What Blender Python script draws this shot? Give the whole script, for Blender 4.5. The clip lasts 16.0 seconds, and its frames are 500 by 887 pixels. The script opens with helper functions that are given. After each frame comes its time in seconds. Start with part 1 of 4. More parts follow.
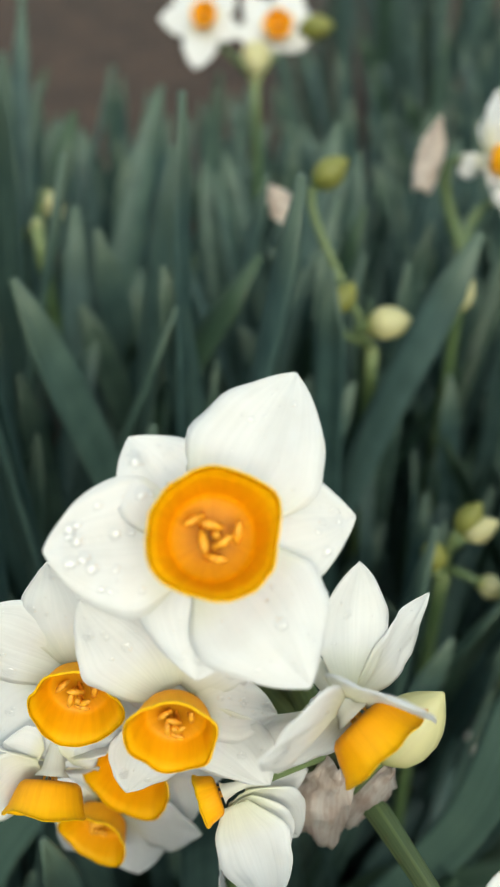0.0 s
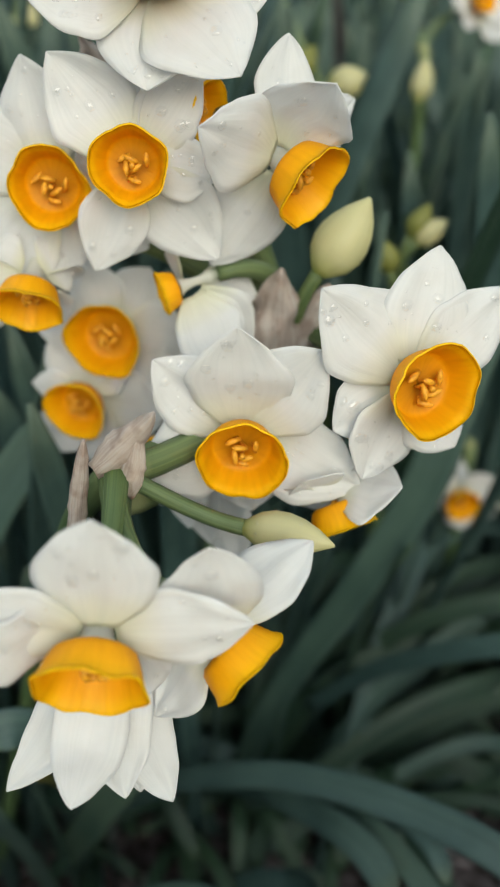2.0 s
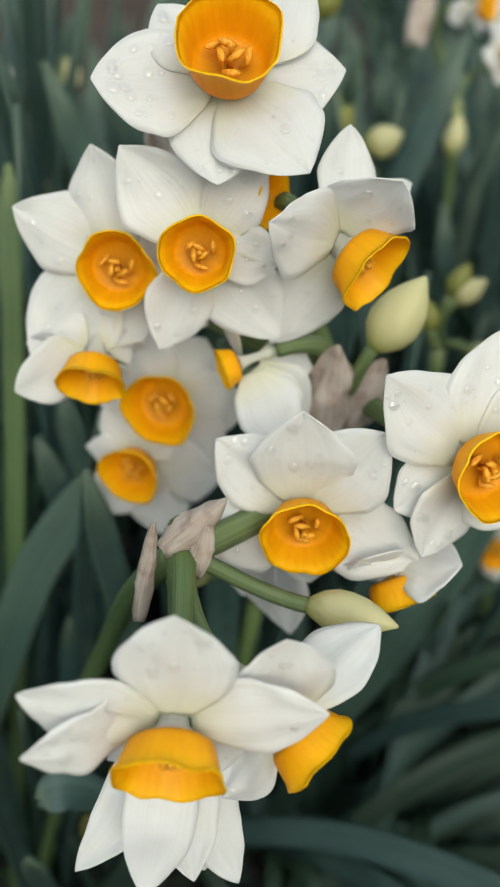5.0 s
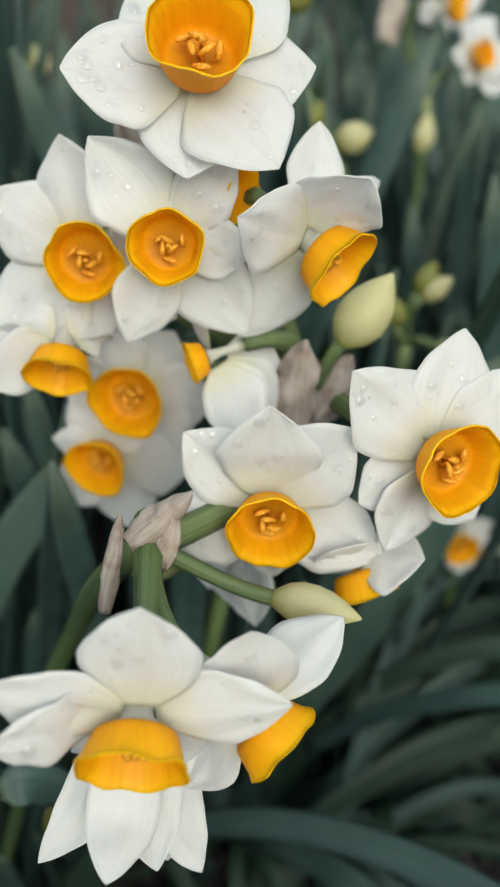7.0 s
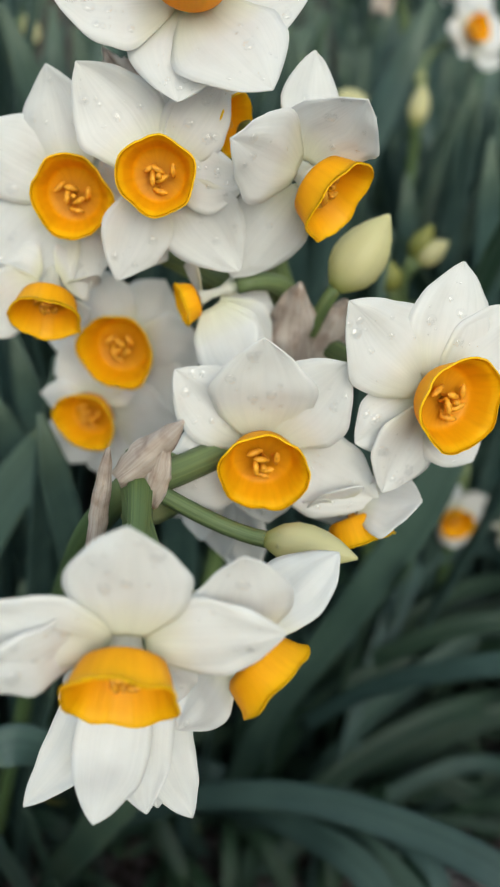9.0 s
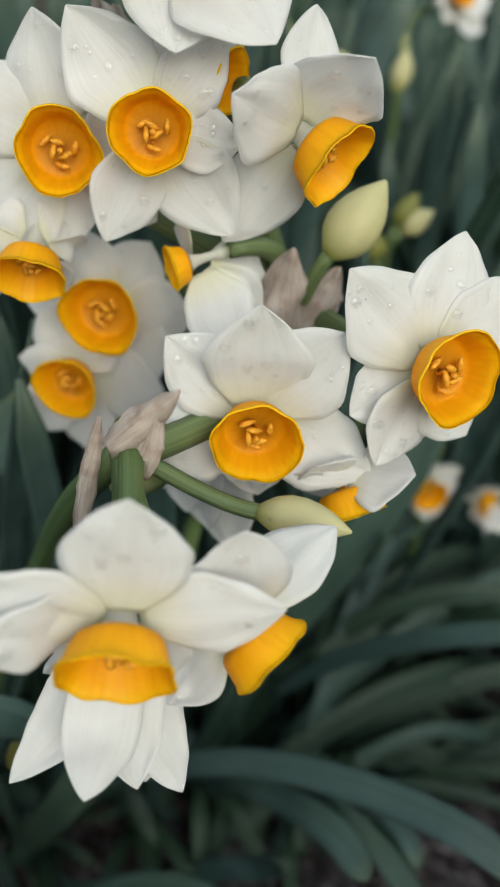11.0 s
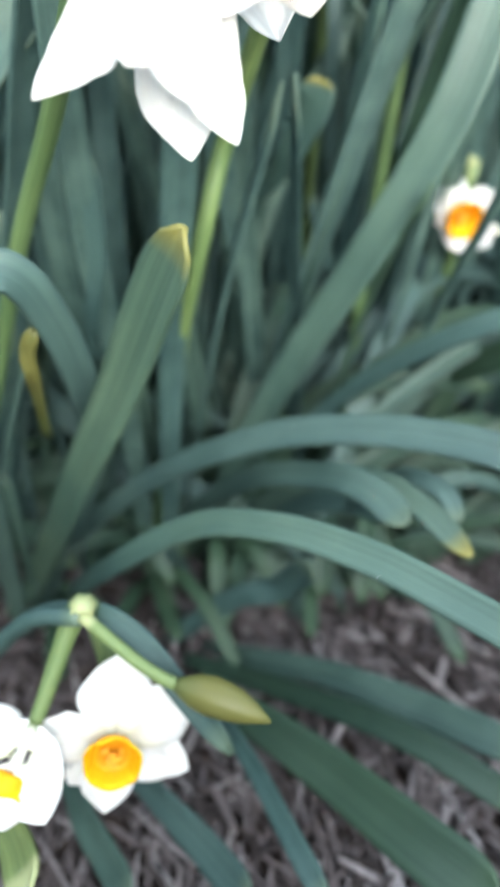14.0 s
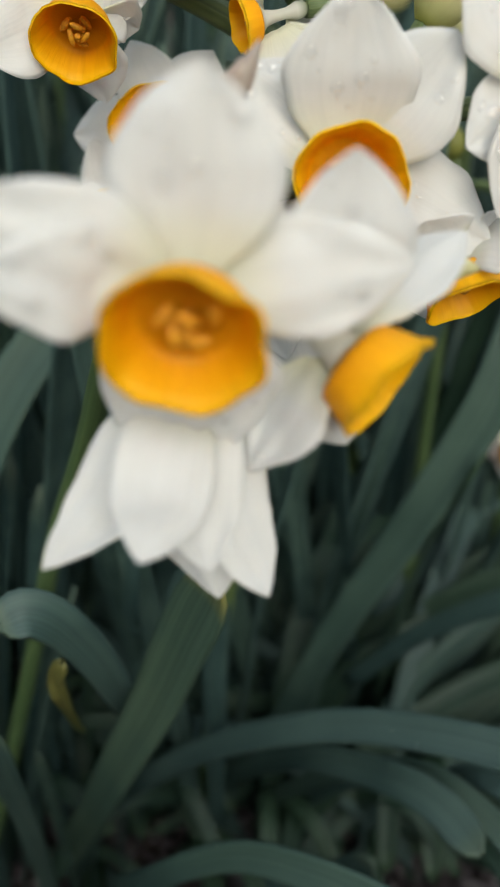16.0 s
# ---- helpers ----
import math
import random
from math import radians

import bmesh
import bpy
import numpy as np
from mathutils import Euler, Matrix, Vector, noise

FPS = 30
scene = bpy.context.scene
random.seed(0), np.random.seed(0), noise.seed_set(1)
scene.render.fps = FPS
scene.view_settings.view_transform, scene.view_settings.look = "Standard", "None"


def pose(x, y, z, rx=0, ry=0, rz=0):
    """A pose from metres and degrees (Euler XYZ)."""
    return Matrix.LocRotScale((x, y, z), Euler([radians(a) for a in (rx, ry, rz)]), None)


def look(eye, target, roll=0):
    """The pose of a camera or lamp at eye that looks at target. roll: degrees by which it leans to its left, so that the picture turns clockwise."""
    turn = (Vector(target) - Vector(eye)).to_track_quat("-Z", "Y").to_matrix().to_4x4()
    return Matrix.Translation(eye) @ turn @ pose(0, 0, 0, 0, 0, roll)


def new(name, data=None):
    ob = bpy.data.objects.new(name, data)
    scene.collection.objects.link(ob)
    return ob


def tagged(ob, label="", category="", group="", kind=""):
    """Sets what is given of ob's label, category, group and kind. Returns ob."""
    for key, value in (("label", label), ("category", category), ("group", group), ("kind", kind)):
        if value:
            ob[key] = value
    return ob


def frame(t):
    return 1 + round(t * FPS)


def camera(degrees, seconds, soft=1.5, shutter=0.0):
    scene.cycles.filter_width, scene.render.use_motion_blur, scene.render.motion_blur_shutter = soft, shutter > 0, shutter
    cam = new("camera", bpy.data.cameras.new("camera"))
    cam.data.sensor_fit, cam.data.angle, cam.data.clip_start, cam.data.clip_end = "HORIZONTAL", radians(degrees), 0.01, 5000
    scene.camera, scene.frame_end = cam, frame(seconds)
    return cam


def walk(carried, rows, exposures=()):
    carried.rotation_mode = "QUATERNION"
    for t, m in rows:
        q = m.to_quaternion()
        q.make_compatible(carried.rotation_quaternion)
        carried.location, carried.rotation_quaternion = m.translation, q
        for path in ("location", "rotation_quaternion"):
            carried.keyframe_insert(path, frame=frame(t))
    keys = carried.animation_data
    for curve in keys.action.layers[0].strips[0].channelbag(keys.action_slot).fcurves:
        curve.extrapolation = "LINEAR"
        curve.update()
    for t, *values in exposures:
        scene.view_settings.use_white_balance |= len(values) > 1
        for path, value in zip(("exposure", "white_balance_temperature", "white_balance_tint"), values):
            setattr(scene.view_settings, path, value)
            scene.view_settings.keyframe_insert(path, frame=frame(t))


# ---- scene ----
cam = camera(36.2, 16.0, soft=2.0)
cam.data.dof.use_dof = True
cam.data.dof.focus_distance = 0.106
cam.data.dof.aperture_fstop = 21.0
PATH = [
    (0, (0.00397, 0.01324, 0.34136), (-0.00993, 0.46588, 0.12942), -1.56),
    (0.5, (0.00634, 0.00028, 0.33549), (0.00157, 0.45345, 0.12427), -1.28),
    (1, (0.00766, -0.01591, 0.31989), (0.00419, 0.43472, 0.10327), -1.04),
    (1.5, (0.01165, -0.02946, 0.30254), (0.00588, 0.41555, 0.07466), -1.23),
    (2, (0.00933, -0.03334, 0.28310), (-0.00066, 0.41228, 0.05656), -2.72),
    (2.5, (0.00917, -0.03470, 0.28341), (-0.00249, 0.41505, 0.06527), -2.73),
    (3, (0.00760, -0.03548, 0.28730), (-0.01060, 0.41830, 0.07814), -3.52),
    (3.5, (0.00175, -0.03258, 0.29045), (-0.01730, 0.42351, 0.08644), -3.51),
    (4, (0.00231, -0.03171, 0.29073), (-0.01760, 0.42326, 0.08431), -3.34),
    (6.5, (0.00291, -0.03298, 0.29231), (-0.00713, 0.41946, 0.07971), -1.58),
    (7, (0.00303, -0.03277, 0.29163), (0.00298, 0.41901, 0.07738), -1.39),
    (7.5, (0.00406, -0.03386, 0.28576), (0.00240, 0.41994, 0.07586), -1.74),
    (8, (0.00516, -0.03613, 0.28203), (0.01044, 0.41466, 0.06580), -0.74),
    (8.5, (0.00511, -0.03873, 0.27793), (0.00965, 0.41240, 0.06238), -1.08),
    (9, (0.00280, -0.03358, 0.28201), (0.00744, 0.41767, 0.06673), -1.10),
    (9.5, (0.00313, -0.02979, 0.28263), (0.01209, 0.41832, 0.06100), -0.67),
    (12, (-0.00395, -0.03432, 0.27576), (0.03350, 0.40571, 0.04129), 2.08),
    (12.5, (-0.00279, -0.04354, 0.26008), (0.03504, 0.39648, 0.02566), 2.53),
    (13, (-0.00217, -0.04906, 0.24597), (0.02977, 0.37530, -0.01652), 1.75),
    (13.5, (-0.00304, -0.05297, 0.22691), (0.01831, 0.35733, -0.05805), 1.26),
    (14, (-0.00937, -0.05217, 0.21015), (0.02072, 0.36771, -0.05966), 1.52),
    (14.5, (-0.01098, -0.04402, 0.21858), (-0.02338, 0.39016, -0.02908), -1.55),
    (15, (-0.01118, -0.04090, 0.22541), (-0.02759, 0.41348, 0.01741), -1.25),
    (15.5, (-0.00528, -0.03739, 0.22896), (-0.03616, 0.42352, 0.03763), -2.52),
    (16, (-0.00605, -0.02712, 0.23540), (-0.00996, 0.43547, 0.04568), -1.67),
]
EXPOSURES = [
    (0.0, 0.27, 6300, -2), (1.0, 0.17, 6300, -1), (2.0, 0.05, 6300, 1), (4.2, 0.05, 6300, 1), (6.3, 0.10, 6200, 1), (9.7, 0.06, 6200, 1),
    (11.8, -0.07, 6300, 3), (12.5, -0.12, 6300, 4), (13.0, 0.8, 6150, 4), (13.5, 1.8, 5950, 4), (14.0, 2.05, 5900, 4), (14.5, 2.25, 5900, 4),
    (15.0, 1.95, 5950, 4), (15.5, 0.40, 6200, 3), (16.0, 0.1, 6300, 4),
]
walk(cam, [(t, look(eye, target, roll)) for t, eye, target, roll in PATH], EXPOSURES)

# ---- light: a bright overcast sky ----
world = bpy.data.worlds.new("overcast")
scene.world = world
world.use_nodes = True
wn, wl = world.node_tree.nodes, world.node_tree.links
sky = wn.new("ShaderNodeTexSky")
sky.sky_type, sky.sun_disc = "NISHITA", False
sky.sun_elevation, sky.sun_rotation = radians(24), radians(166)
sky.air_density, sky.dust_density, sky.ozone_density = 1.6, 6.0, 1.0
haze = wn.new("ShaderNodeMixRGB")
haze.inputs[0].default_value = 0.55
haze.inputs[2].default_value = (8.6, 8.9, 9.3, 1)
wl.new(sky.outputs[0], haze.inputs[1])
wl.new(haze.outputs[0], wn["Background"].inputs[0])
wn["Background"].inputs[1].default_value = 0.135
sun = new("sun", bpy.data.lights.new("sun", "SUN"))
sun.data.energy, sun.data.angle, sun.data.color = 1.6, radians(40), (1.0, 0.985, 0.97)
sun.matrix_world = look((0.25, -1.0, 0.50), (0, 0.05, 0))


# ---- materials ----
def material(name, rough=0.5):
    m = bpy.data.materials.new(name)
    m.use_nodes = True
    b = m.node_tree.nodes["Principled BSDF"]
    b.inputs["Roughness"].default_value = rough
    return m, m.node_tree.nodes, m.node_tree.links, b


def ramp(n, l, fac, stops):
    r = n.new("ShaderNodeValToRGB")
    while len(r.color_ramp.elements) < len(stops):
        r.color_ramp.elements.new(0.5)
    for e, (p, c) in zip(r.color_ramp.elements, stops):
        e.position, e.color = p, (*c, 1)
    l.new(fac, r.inputs[0])
    return r.outputs[0]


def uv_noise(n, l, sx, sy, scale=1.0, detail=3.0):
    """Noise stretched along the mesh's own length."""
    tc, mp, no = n.new("ShaderNodeTexCoord"), n.new("ShaderNodeMapping"), n.new("ShaderNodeTexNoise")
    mp.inputs["Scale"].default_value = (sx, sy, 1)
    info = n.new("ShaderNodeObjectInfo")
    comb = n.new("ShaderNodeCombineXYZ")
    mul = n.new("ShaderNodeMath")
    mul.operation = "MULTIPLY"
    mul.inputs[1].default_value = 37.0
    l.new(info.outputs["Random"], mul.inputs[0])
    l.new(mul.outputs[0], comb.inputs[0])
    l.new(mul.outputs[0], comb.inputs[2])
    l.new(comb.outputs[0], mp.inputs["Location"])
    no.inputs["Scale"].default_value, no.inputs["Detail"].default_value = scale, detail
    l.new(tc.outputs["UV"], mp.inputs[0])
    l.new(mp.outputs[0], no.inputs[0])
    return no.outputs[0]


def obj_noise(n, l, scale, detail=4.0):
    tc, no = n.new("ShaderNodeTexCoord"), n.new("ShaderNodeTexNoise")
    no.inputs["Scale"].default_value, no.inputs["Detail"].default_value = scale, detail
    l.new(tc.outputs["Object"], no.inputs[0])
    return no.outputs[0]


def mixed(n, l, a, b, fac, kind="MIX"):
    m = n.new("ShaderNodeMixRGB")
    m.blend_type = kind
    for sock, v in ((m.inputs[0], fac), (m.inputs[1], a), (m.inputs[2], b)):
        if isinstance(v, (float, int)):
            sock.default_value = v
        elif isinstance(v, tuple):
            sock.default_value = (*v, 1)
        else:
            l.new(v, sock)
    return m.outputs[0]


def bump(n, l, b, height, strength, distance):
    bp = n.new("ShaderNodeBump")
    bp.inputs["Strength"].default_value, bp.inputs["Distance"].default_value = strength, distance
    l.new(height, bp.inputs["Height"])
    l.new(bp.outputs[0], b.inputs["Normal"])


def along(n, l):
    """0 at the base of a petal or leaf, 1 at its tip."""
    tc, sep = n.new("ShaderNodeTexCoord"), n.new("ShaderNodeSeparateXYZ")
    l.new(tc.outputs["UV"], sep.inputs[0])
    return sep.outputs[1]


def thin(m, n, l, b, colour, share):
    """Lets part of the light through, as petals and leaves do."""
    tr, mx = n.new("ShaderNodeBsdfTranslucent"), n.new("ShaderNodeMixShader")
    if isinstance(colour, tuple):
        tr.inputs[0].default_value = (*colour, 1)
    else:
        l.new(colour, tr.inputs[0])
    mx.inputs[0].default_value = share
    l.new(b.outputs[0], mx.inputs[1])
    l.new(tr.outputs[0], mx.inputs[2])
    l.new(mx.outputs[0], n["Material Output"].inputs[0])


def make_petal(name, tip, base):
    m, n, l, b = material(name, 0.42)
    veins = uv_noise(n, l, 26, 1.2)
    col = ramp(n, l, along(n, l), [(0.0, base), (0.32, tip), (1.0, tip)])
    col = mixed(n, l, col, ramp(n, l, veins, [(0.35, (0.95, 0.955, 0.96)), (0.6, (1, 1, 1))]), 0.7, "MULTIPLY")
    blot = ramp(n, l, obj_noise(n, l, 260, 3), [(0.35, (0.965, 0.96, 0.95)), (0.6, (1, 1, 1))])
    col = mixed(n, l, col, blot, 0.8, "MULTIPLY")
    l.new(col, b.inputs["Base Color"])
    bump(n, l, b, veins, 0.22, 0.0006)
    thin(m, n, l, b, col, 0.50)
    return m


PETAL = make_petal("white_petal", (0.865, 0.87, 0.872), (0.82, 0.82, 0.66))

CORONA, n, l, b = material("orange_corona", 0.5)
b.inputs["Specular IOR Level"].default_value = 0.3
folds = uv_noise(n, l, 22, 1.0)
# shade inside the cup painted as a browner floor; yellower towards the rim
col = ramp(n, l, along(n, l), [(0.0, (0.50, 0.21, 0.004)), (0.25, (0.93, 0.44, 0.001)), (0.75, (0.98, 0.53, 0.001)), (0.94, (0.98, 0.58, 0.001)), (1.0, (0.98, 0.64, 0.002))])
col = mixed(n, l, col, ramp(n, l, folds, [(0.3, (0.88, 0.83, 0.78)), (0.62, (1, 1, 1))]), 0.6, "MULTIPLY")
l.new(col, b.inputs["Base Color"])
bump(n, l, b, folds, 0.25, 0.0005)
thin(CORONA, n, l, b, col, 0.36)

STAMEN, n, l, b = material("stamen", 0.6)
l.new(ramp(n, l, obj_noise(n, l, 1800), [(0.3, (0.50, 0.20, 0.008)), (0.7, (0.82, 0.40, 0.015))]), b.inputs["Base Color"])


def make_leaf(name, low, high, tip, tip_at=0.97, share=0.18):
    m, n, l, b = material(name, 0.5)
    ribs = uv_noise(n, l, 30, 0.5)
    patch = obj_noise(n, l, 28, 5)
    info = n.new("ShaderNodeObjectInfo")
    col = ramp(n, l, patch, [(0.3, low), (0.7, high)])
    col = mixed(n, l, col, ramp(n, l, ribs, [(0.32, (0.55, 0.62, 0.62)), (0.66, (1.2, 1.18, 1.12))]), 0.75, "MULTIPLY")
    col = mixed(n, l, col, ramp(n, l, info.outputs["Random"], [(0.0, (0.72, 0.82, 0.85)), (0.5, (1, 1, 1)), (1.0, (1.12, 1.1, 0.9))]), 0.8, "MULTIPLY")
    edge = ramp(n, l, along(n, l), [(tip_at - 0.07, (0, 0, 0)), (tip_at, (1, 1, 1))])
    col = mixed(n, l, col, tip, edge)
    l.new(col, b.inputs["Base Color"])
    b.inputs["Specular IOR Level"].default_value = 0.45
    bump(n, l, b, ribs, 0.3, 0.0008)
    thin(m, n, l, b, col, share)
    return m


LEAF = make_leaf("glaucous_leaf", (0.038, 0.074, 0.072), (0.080, 0.134, 0.124), (0.09, 0.135, 0.10))
LEAF_YELLOW = make_leaf("leaf_yellowing_tip", (0.046, 0.088, 0.078), (0.088, 0.138, 0.108), (0.20, 0.19, 0.05), 0.985)
LEAF_GREEN = make_leaf("deep_green_leaf", (0.024, 0.052, 0.036), (0.042, 0.080, 0.052), (0.05, 0.09, 0.05))
STEM = make_leaf("green_stalk", (0.075, 0.13, 0.05), (0.13, 0.185, 0.075), (0.17, 0.22, 0.09), 0.995, 0.1)
PEDICEL = make_leaf("pale_pedicel", (0.10, 0.15, 0.06), (0.18, 0.23, 0.10), (0.30, 0.33, 0.16), 0.9, 0.15)
NECK = make_petal("flower_tube", (0.80, 0.80, 0.73), (0.13, 0.19, 0.07))
BUD = make_petal("cream_bud", (0.74, 0.71, 0.42), (0.42, 0.46, 0.14))
BUD_YELLOW = make_petal("yellow_green_bud", (0.32, 0.33, 0.09), (0.15, 0.21, 0.06))

BUD_OLIVE = make_petal("olive_bud", (0.18, 0.18, 0.055), (0.12, 0.155, 0.05))

SPATHE, n, l, b = material("papery_spathe", 0.7)
ribs = uv_noise(n, l, 16, 1.6)
col = ramp(n, l, ribs, [(0.25, (0.62, 0.52, 0.46)), (0.5, (0.76, 0.68, 0.62)), (0.72, (0.84, 0.79, 0.75))])
col = mixed(n, l, col, ramp(n, l, obj_noise(n, l, 320, 4), [(0.33, (0.66, 0.56, 0.50)), (0.52, (1, 1, 1))]), 0.7, "MULTIPLY")
l.new(col, b.inputs["Base Color"])
bump(n, l, b, ribs, 0.5, 0.0008)
thin(SPATHE, n, l, b, col, 0.55)

SOIL, n, l, b = material("dark_soil", 0.95)
fine, broad = obj_noise(n, l, 220, 6), obj_noise(n, l, 14, 4)
col = ramp(n, l, fine, [(0.3, (0.018, 0.012, 0.009)), (0.55, (0.05, 0.034, 0.026)), (0.75, (0.10, 0.072, 0.058))])
col = mixed(n, l, col, ramp(n, l, broad, [(0.35, (0.6, 0.6, 0.6)), (0.65, (1.15, 1.05, 1.0))]), 0.8, "MULTIPLY")
l.new(col, b.inputs["Base Color"])
bump(n, l, b, fine, 0.8, 0.004)



def make_chip(name, single):
    m, n, l, b = material(name, 0.85)
    who = n.new("ShaderNodeObjectInfo").outputs["Random"] if single else n.new("ShaderNodeNewGeometry").outputs["Random Per Island"]
    col = ramp(n, l, who, [(0.0, (0.034, 0.025, 0.024)), (0.35, (0.070, 0.055, 0.055)), (0.7, (0.135, 0.112, 0.115)), (0.93, (0.26, 0.23, 0.235)), (1.0, (0.42, 0.38, 0.38))])
    col = mixed(n, l, col, ramp(n, l, obj_noise(n, l, 400, 5), [(0.3, (0.5, 0.5, 0.5)), (0.65, (1, 1, 1))]), 0.8, "MULTIPLY")
    l.new(col, b.inputs["Base Color"])
    bump(n, l, b, obj_noise(n, l, 500, 4), 0.6, 0.001)
    return m


CHIP, CHIP_SINGLE = make_chip("bark_chips", False), make_chip("bark_chip", True)

WATER, n, l, b = material("water", 0.02)
clear, shine, both = n.new("ShaderNodeBsdfTransparent"), n.new("ShaderNodeBsdfGlossy"), n.new("ShaderNodeMixShader")
clear.inputs[0].default_value = (0.985, 0.987, 0.99, 1)
shine.inputs["Roughness"].default_value = 0.04
both.inputs[0].default_value = 0.085
l.new(clear.outputs[0], both.inputs[1])
l.new(shine.outputs[0], both.inputs[2])
l.new(both.outputs[0], n["Material Output"].inputs[0])


# ---- building helpers ----
rng = random.Random(4)


def mesh_part(name, verts, faces, mat, parent=None, label="", uvs=None, smooth=True):
    me = bpy.data.meshes.new(name)
    me.from_pydata([tuple(v) for v in verts], [], faces)
    if uvs is not None:
        layer = me.uv_layers.new(name="UVMap")
        for loop in me.loops:
            layer.data[loop.index].uv = uvs[loop.vertex_index]
    if smooth:
        me.polygons.foreach_set("use_smooth", [True] * len(me.polygons))
    me.materials.append(mat)
    ob = new(name, me)
    if parent is not None:
        ob.parent = parent
    if label:
        tagged(ob, label)
    return ob


def thing(name, place, label, category, group=""):
    ob = new(name)
    ob.empty_display_size = 0.02
    ob.location = place
    return tagged(ob, label, category, group)


def sheet(rows, thick, wrap=False):
    """A closed thin body from a grid of points: verts, faces, uvs."""
    ns, nu = len(rows), len(rows[0])
    g = np.array([[tuple(p) for p in r] for r in rows])
    ds, du = np.gradient(g, axis=0), (np.roll(g, -1, 1) - np.roll(g, 1, 1)) if wrap else np.gradient(g, axis=1)
    nor = np.cross(du, ds)
    nor /= np.linalg.norm(nor, axis=2, keepdims=True) + 1e-12
    verts = np.concatenate([(g + nor * thick / 2).reshape(-1, 3), (g - nor * thick / 2).reshape(-1, 3)])
    k, faces = ns * nu, []
    for i in range(ns - 1):
        for j in range(nu if wrap else nu - 1):
            a, c = i * nu + j, i * nu + (j + 1) % nu
            faces.append((a, c, c + nu, a + nu))
            faces.append((k + a, k + a + nu, k + c + nu, k + c))
    ring = [j for j in range(nu)] + [i * nu + nu - 1 for i in range(1, ns)] + [(ns - 1) * nu + j for j in range(nu - 2, -1, -1)] + [i * nu for i in range(ns - 2, 0, -1)]
    if wrap:
        top = (ns - 1) * nu
        faces += [(top + j, k + top + j, k + top + (j + 1) % nu, top + (j + 1) % nu) for j in range(nu)]
    for a, c in () if wrap else zip(ring, ring[1:] + ring[:1]):
        faces.append((a, k + a, k + c, c))
    uv = [(j / (nu - 1), i / (ns - 1)) for i in range(ns) for j in range(nu)]
    return verts, faces, uv + uv


def spline(pts, count):
    """A smooth line through the points."""
    pts = [Vector(p) for p in pts]
    pts = [2 * pts[0] - pts[1]] + pts + [2 * pts[-1] - pts[-2]]
    out, spans = [], len(pts) - 3
    for i in range(count):
        f = i / (count - 1) * spans
        k = min(int(f), spans - 1)
        f -= k
        a, b, c, d = pts[k : k + 4]
        out.append(0.5 * (2 * b + (c - a) * f + (2 * a - 5 * b + 4 * c - d) * f * f + (3 * b - a - 3 * c + d) * f ** 3))
    return out


def tube(line, radii, sides=10, ribs=0.0):
    """A closed round body along a line."""
    verts, faces, uv = [], [], []
    side = None
    for i, p in enumerate(line):
        t = (line[min(i + 1, len(line) - 1)] - line[max(i - 1, 0)]).normalized()
        if side is None:
            side = t.orthogonal().normalized()
        side = (side - t * side.dot(t)).normalized()
        up = t.cross(side)
        for j in range(sides):
            a = 2 * math.pi * j / sides
            r = radii[i] * (1 + ribs * (j % 2))
            verts.append(p + side * r * math.cos(a) + up * r * math.sin(a))
            uv.append((j / sides, i / (len(line) - 1)))
    for i in range(len(line) - 1):
        for j in range(sides):
            a, c = i * sides + j, i * sides + (j + 1) % sides
            faces.append((a, c, c + sides, a + sides))
    faces.append(tuple(range(sides - 1, -1, -1)))
    faces.append(tuple(range(len(verts) - sides, len(verts))))
    return verts, faces, uv


def facing(axis):
    """A turn whose z looks along axis."""
    z = Vector(axis).normalized()
    x = Vector((0, 0, 1)).cross(z)
    x = x.normalized() if x.length > 1e-4 else Vector((1, 0, 0))
    y = z.cross(x)
    return Matrix((x, y, z)).transposed()


def outline(s, shape=0.75, point=1.9):
    """Half the width of a petal along its length; a low point gives an acute tip."""
    if s < 0.46:
        return 0.34 + 0.66 * math.sin(math.pi * s / 0.92)
    return max(0.0, 1 - ((s - 0.46) / 0.54) ** point) ** (shape + 0.1)


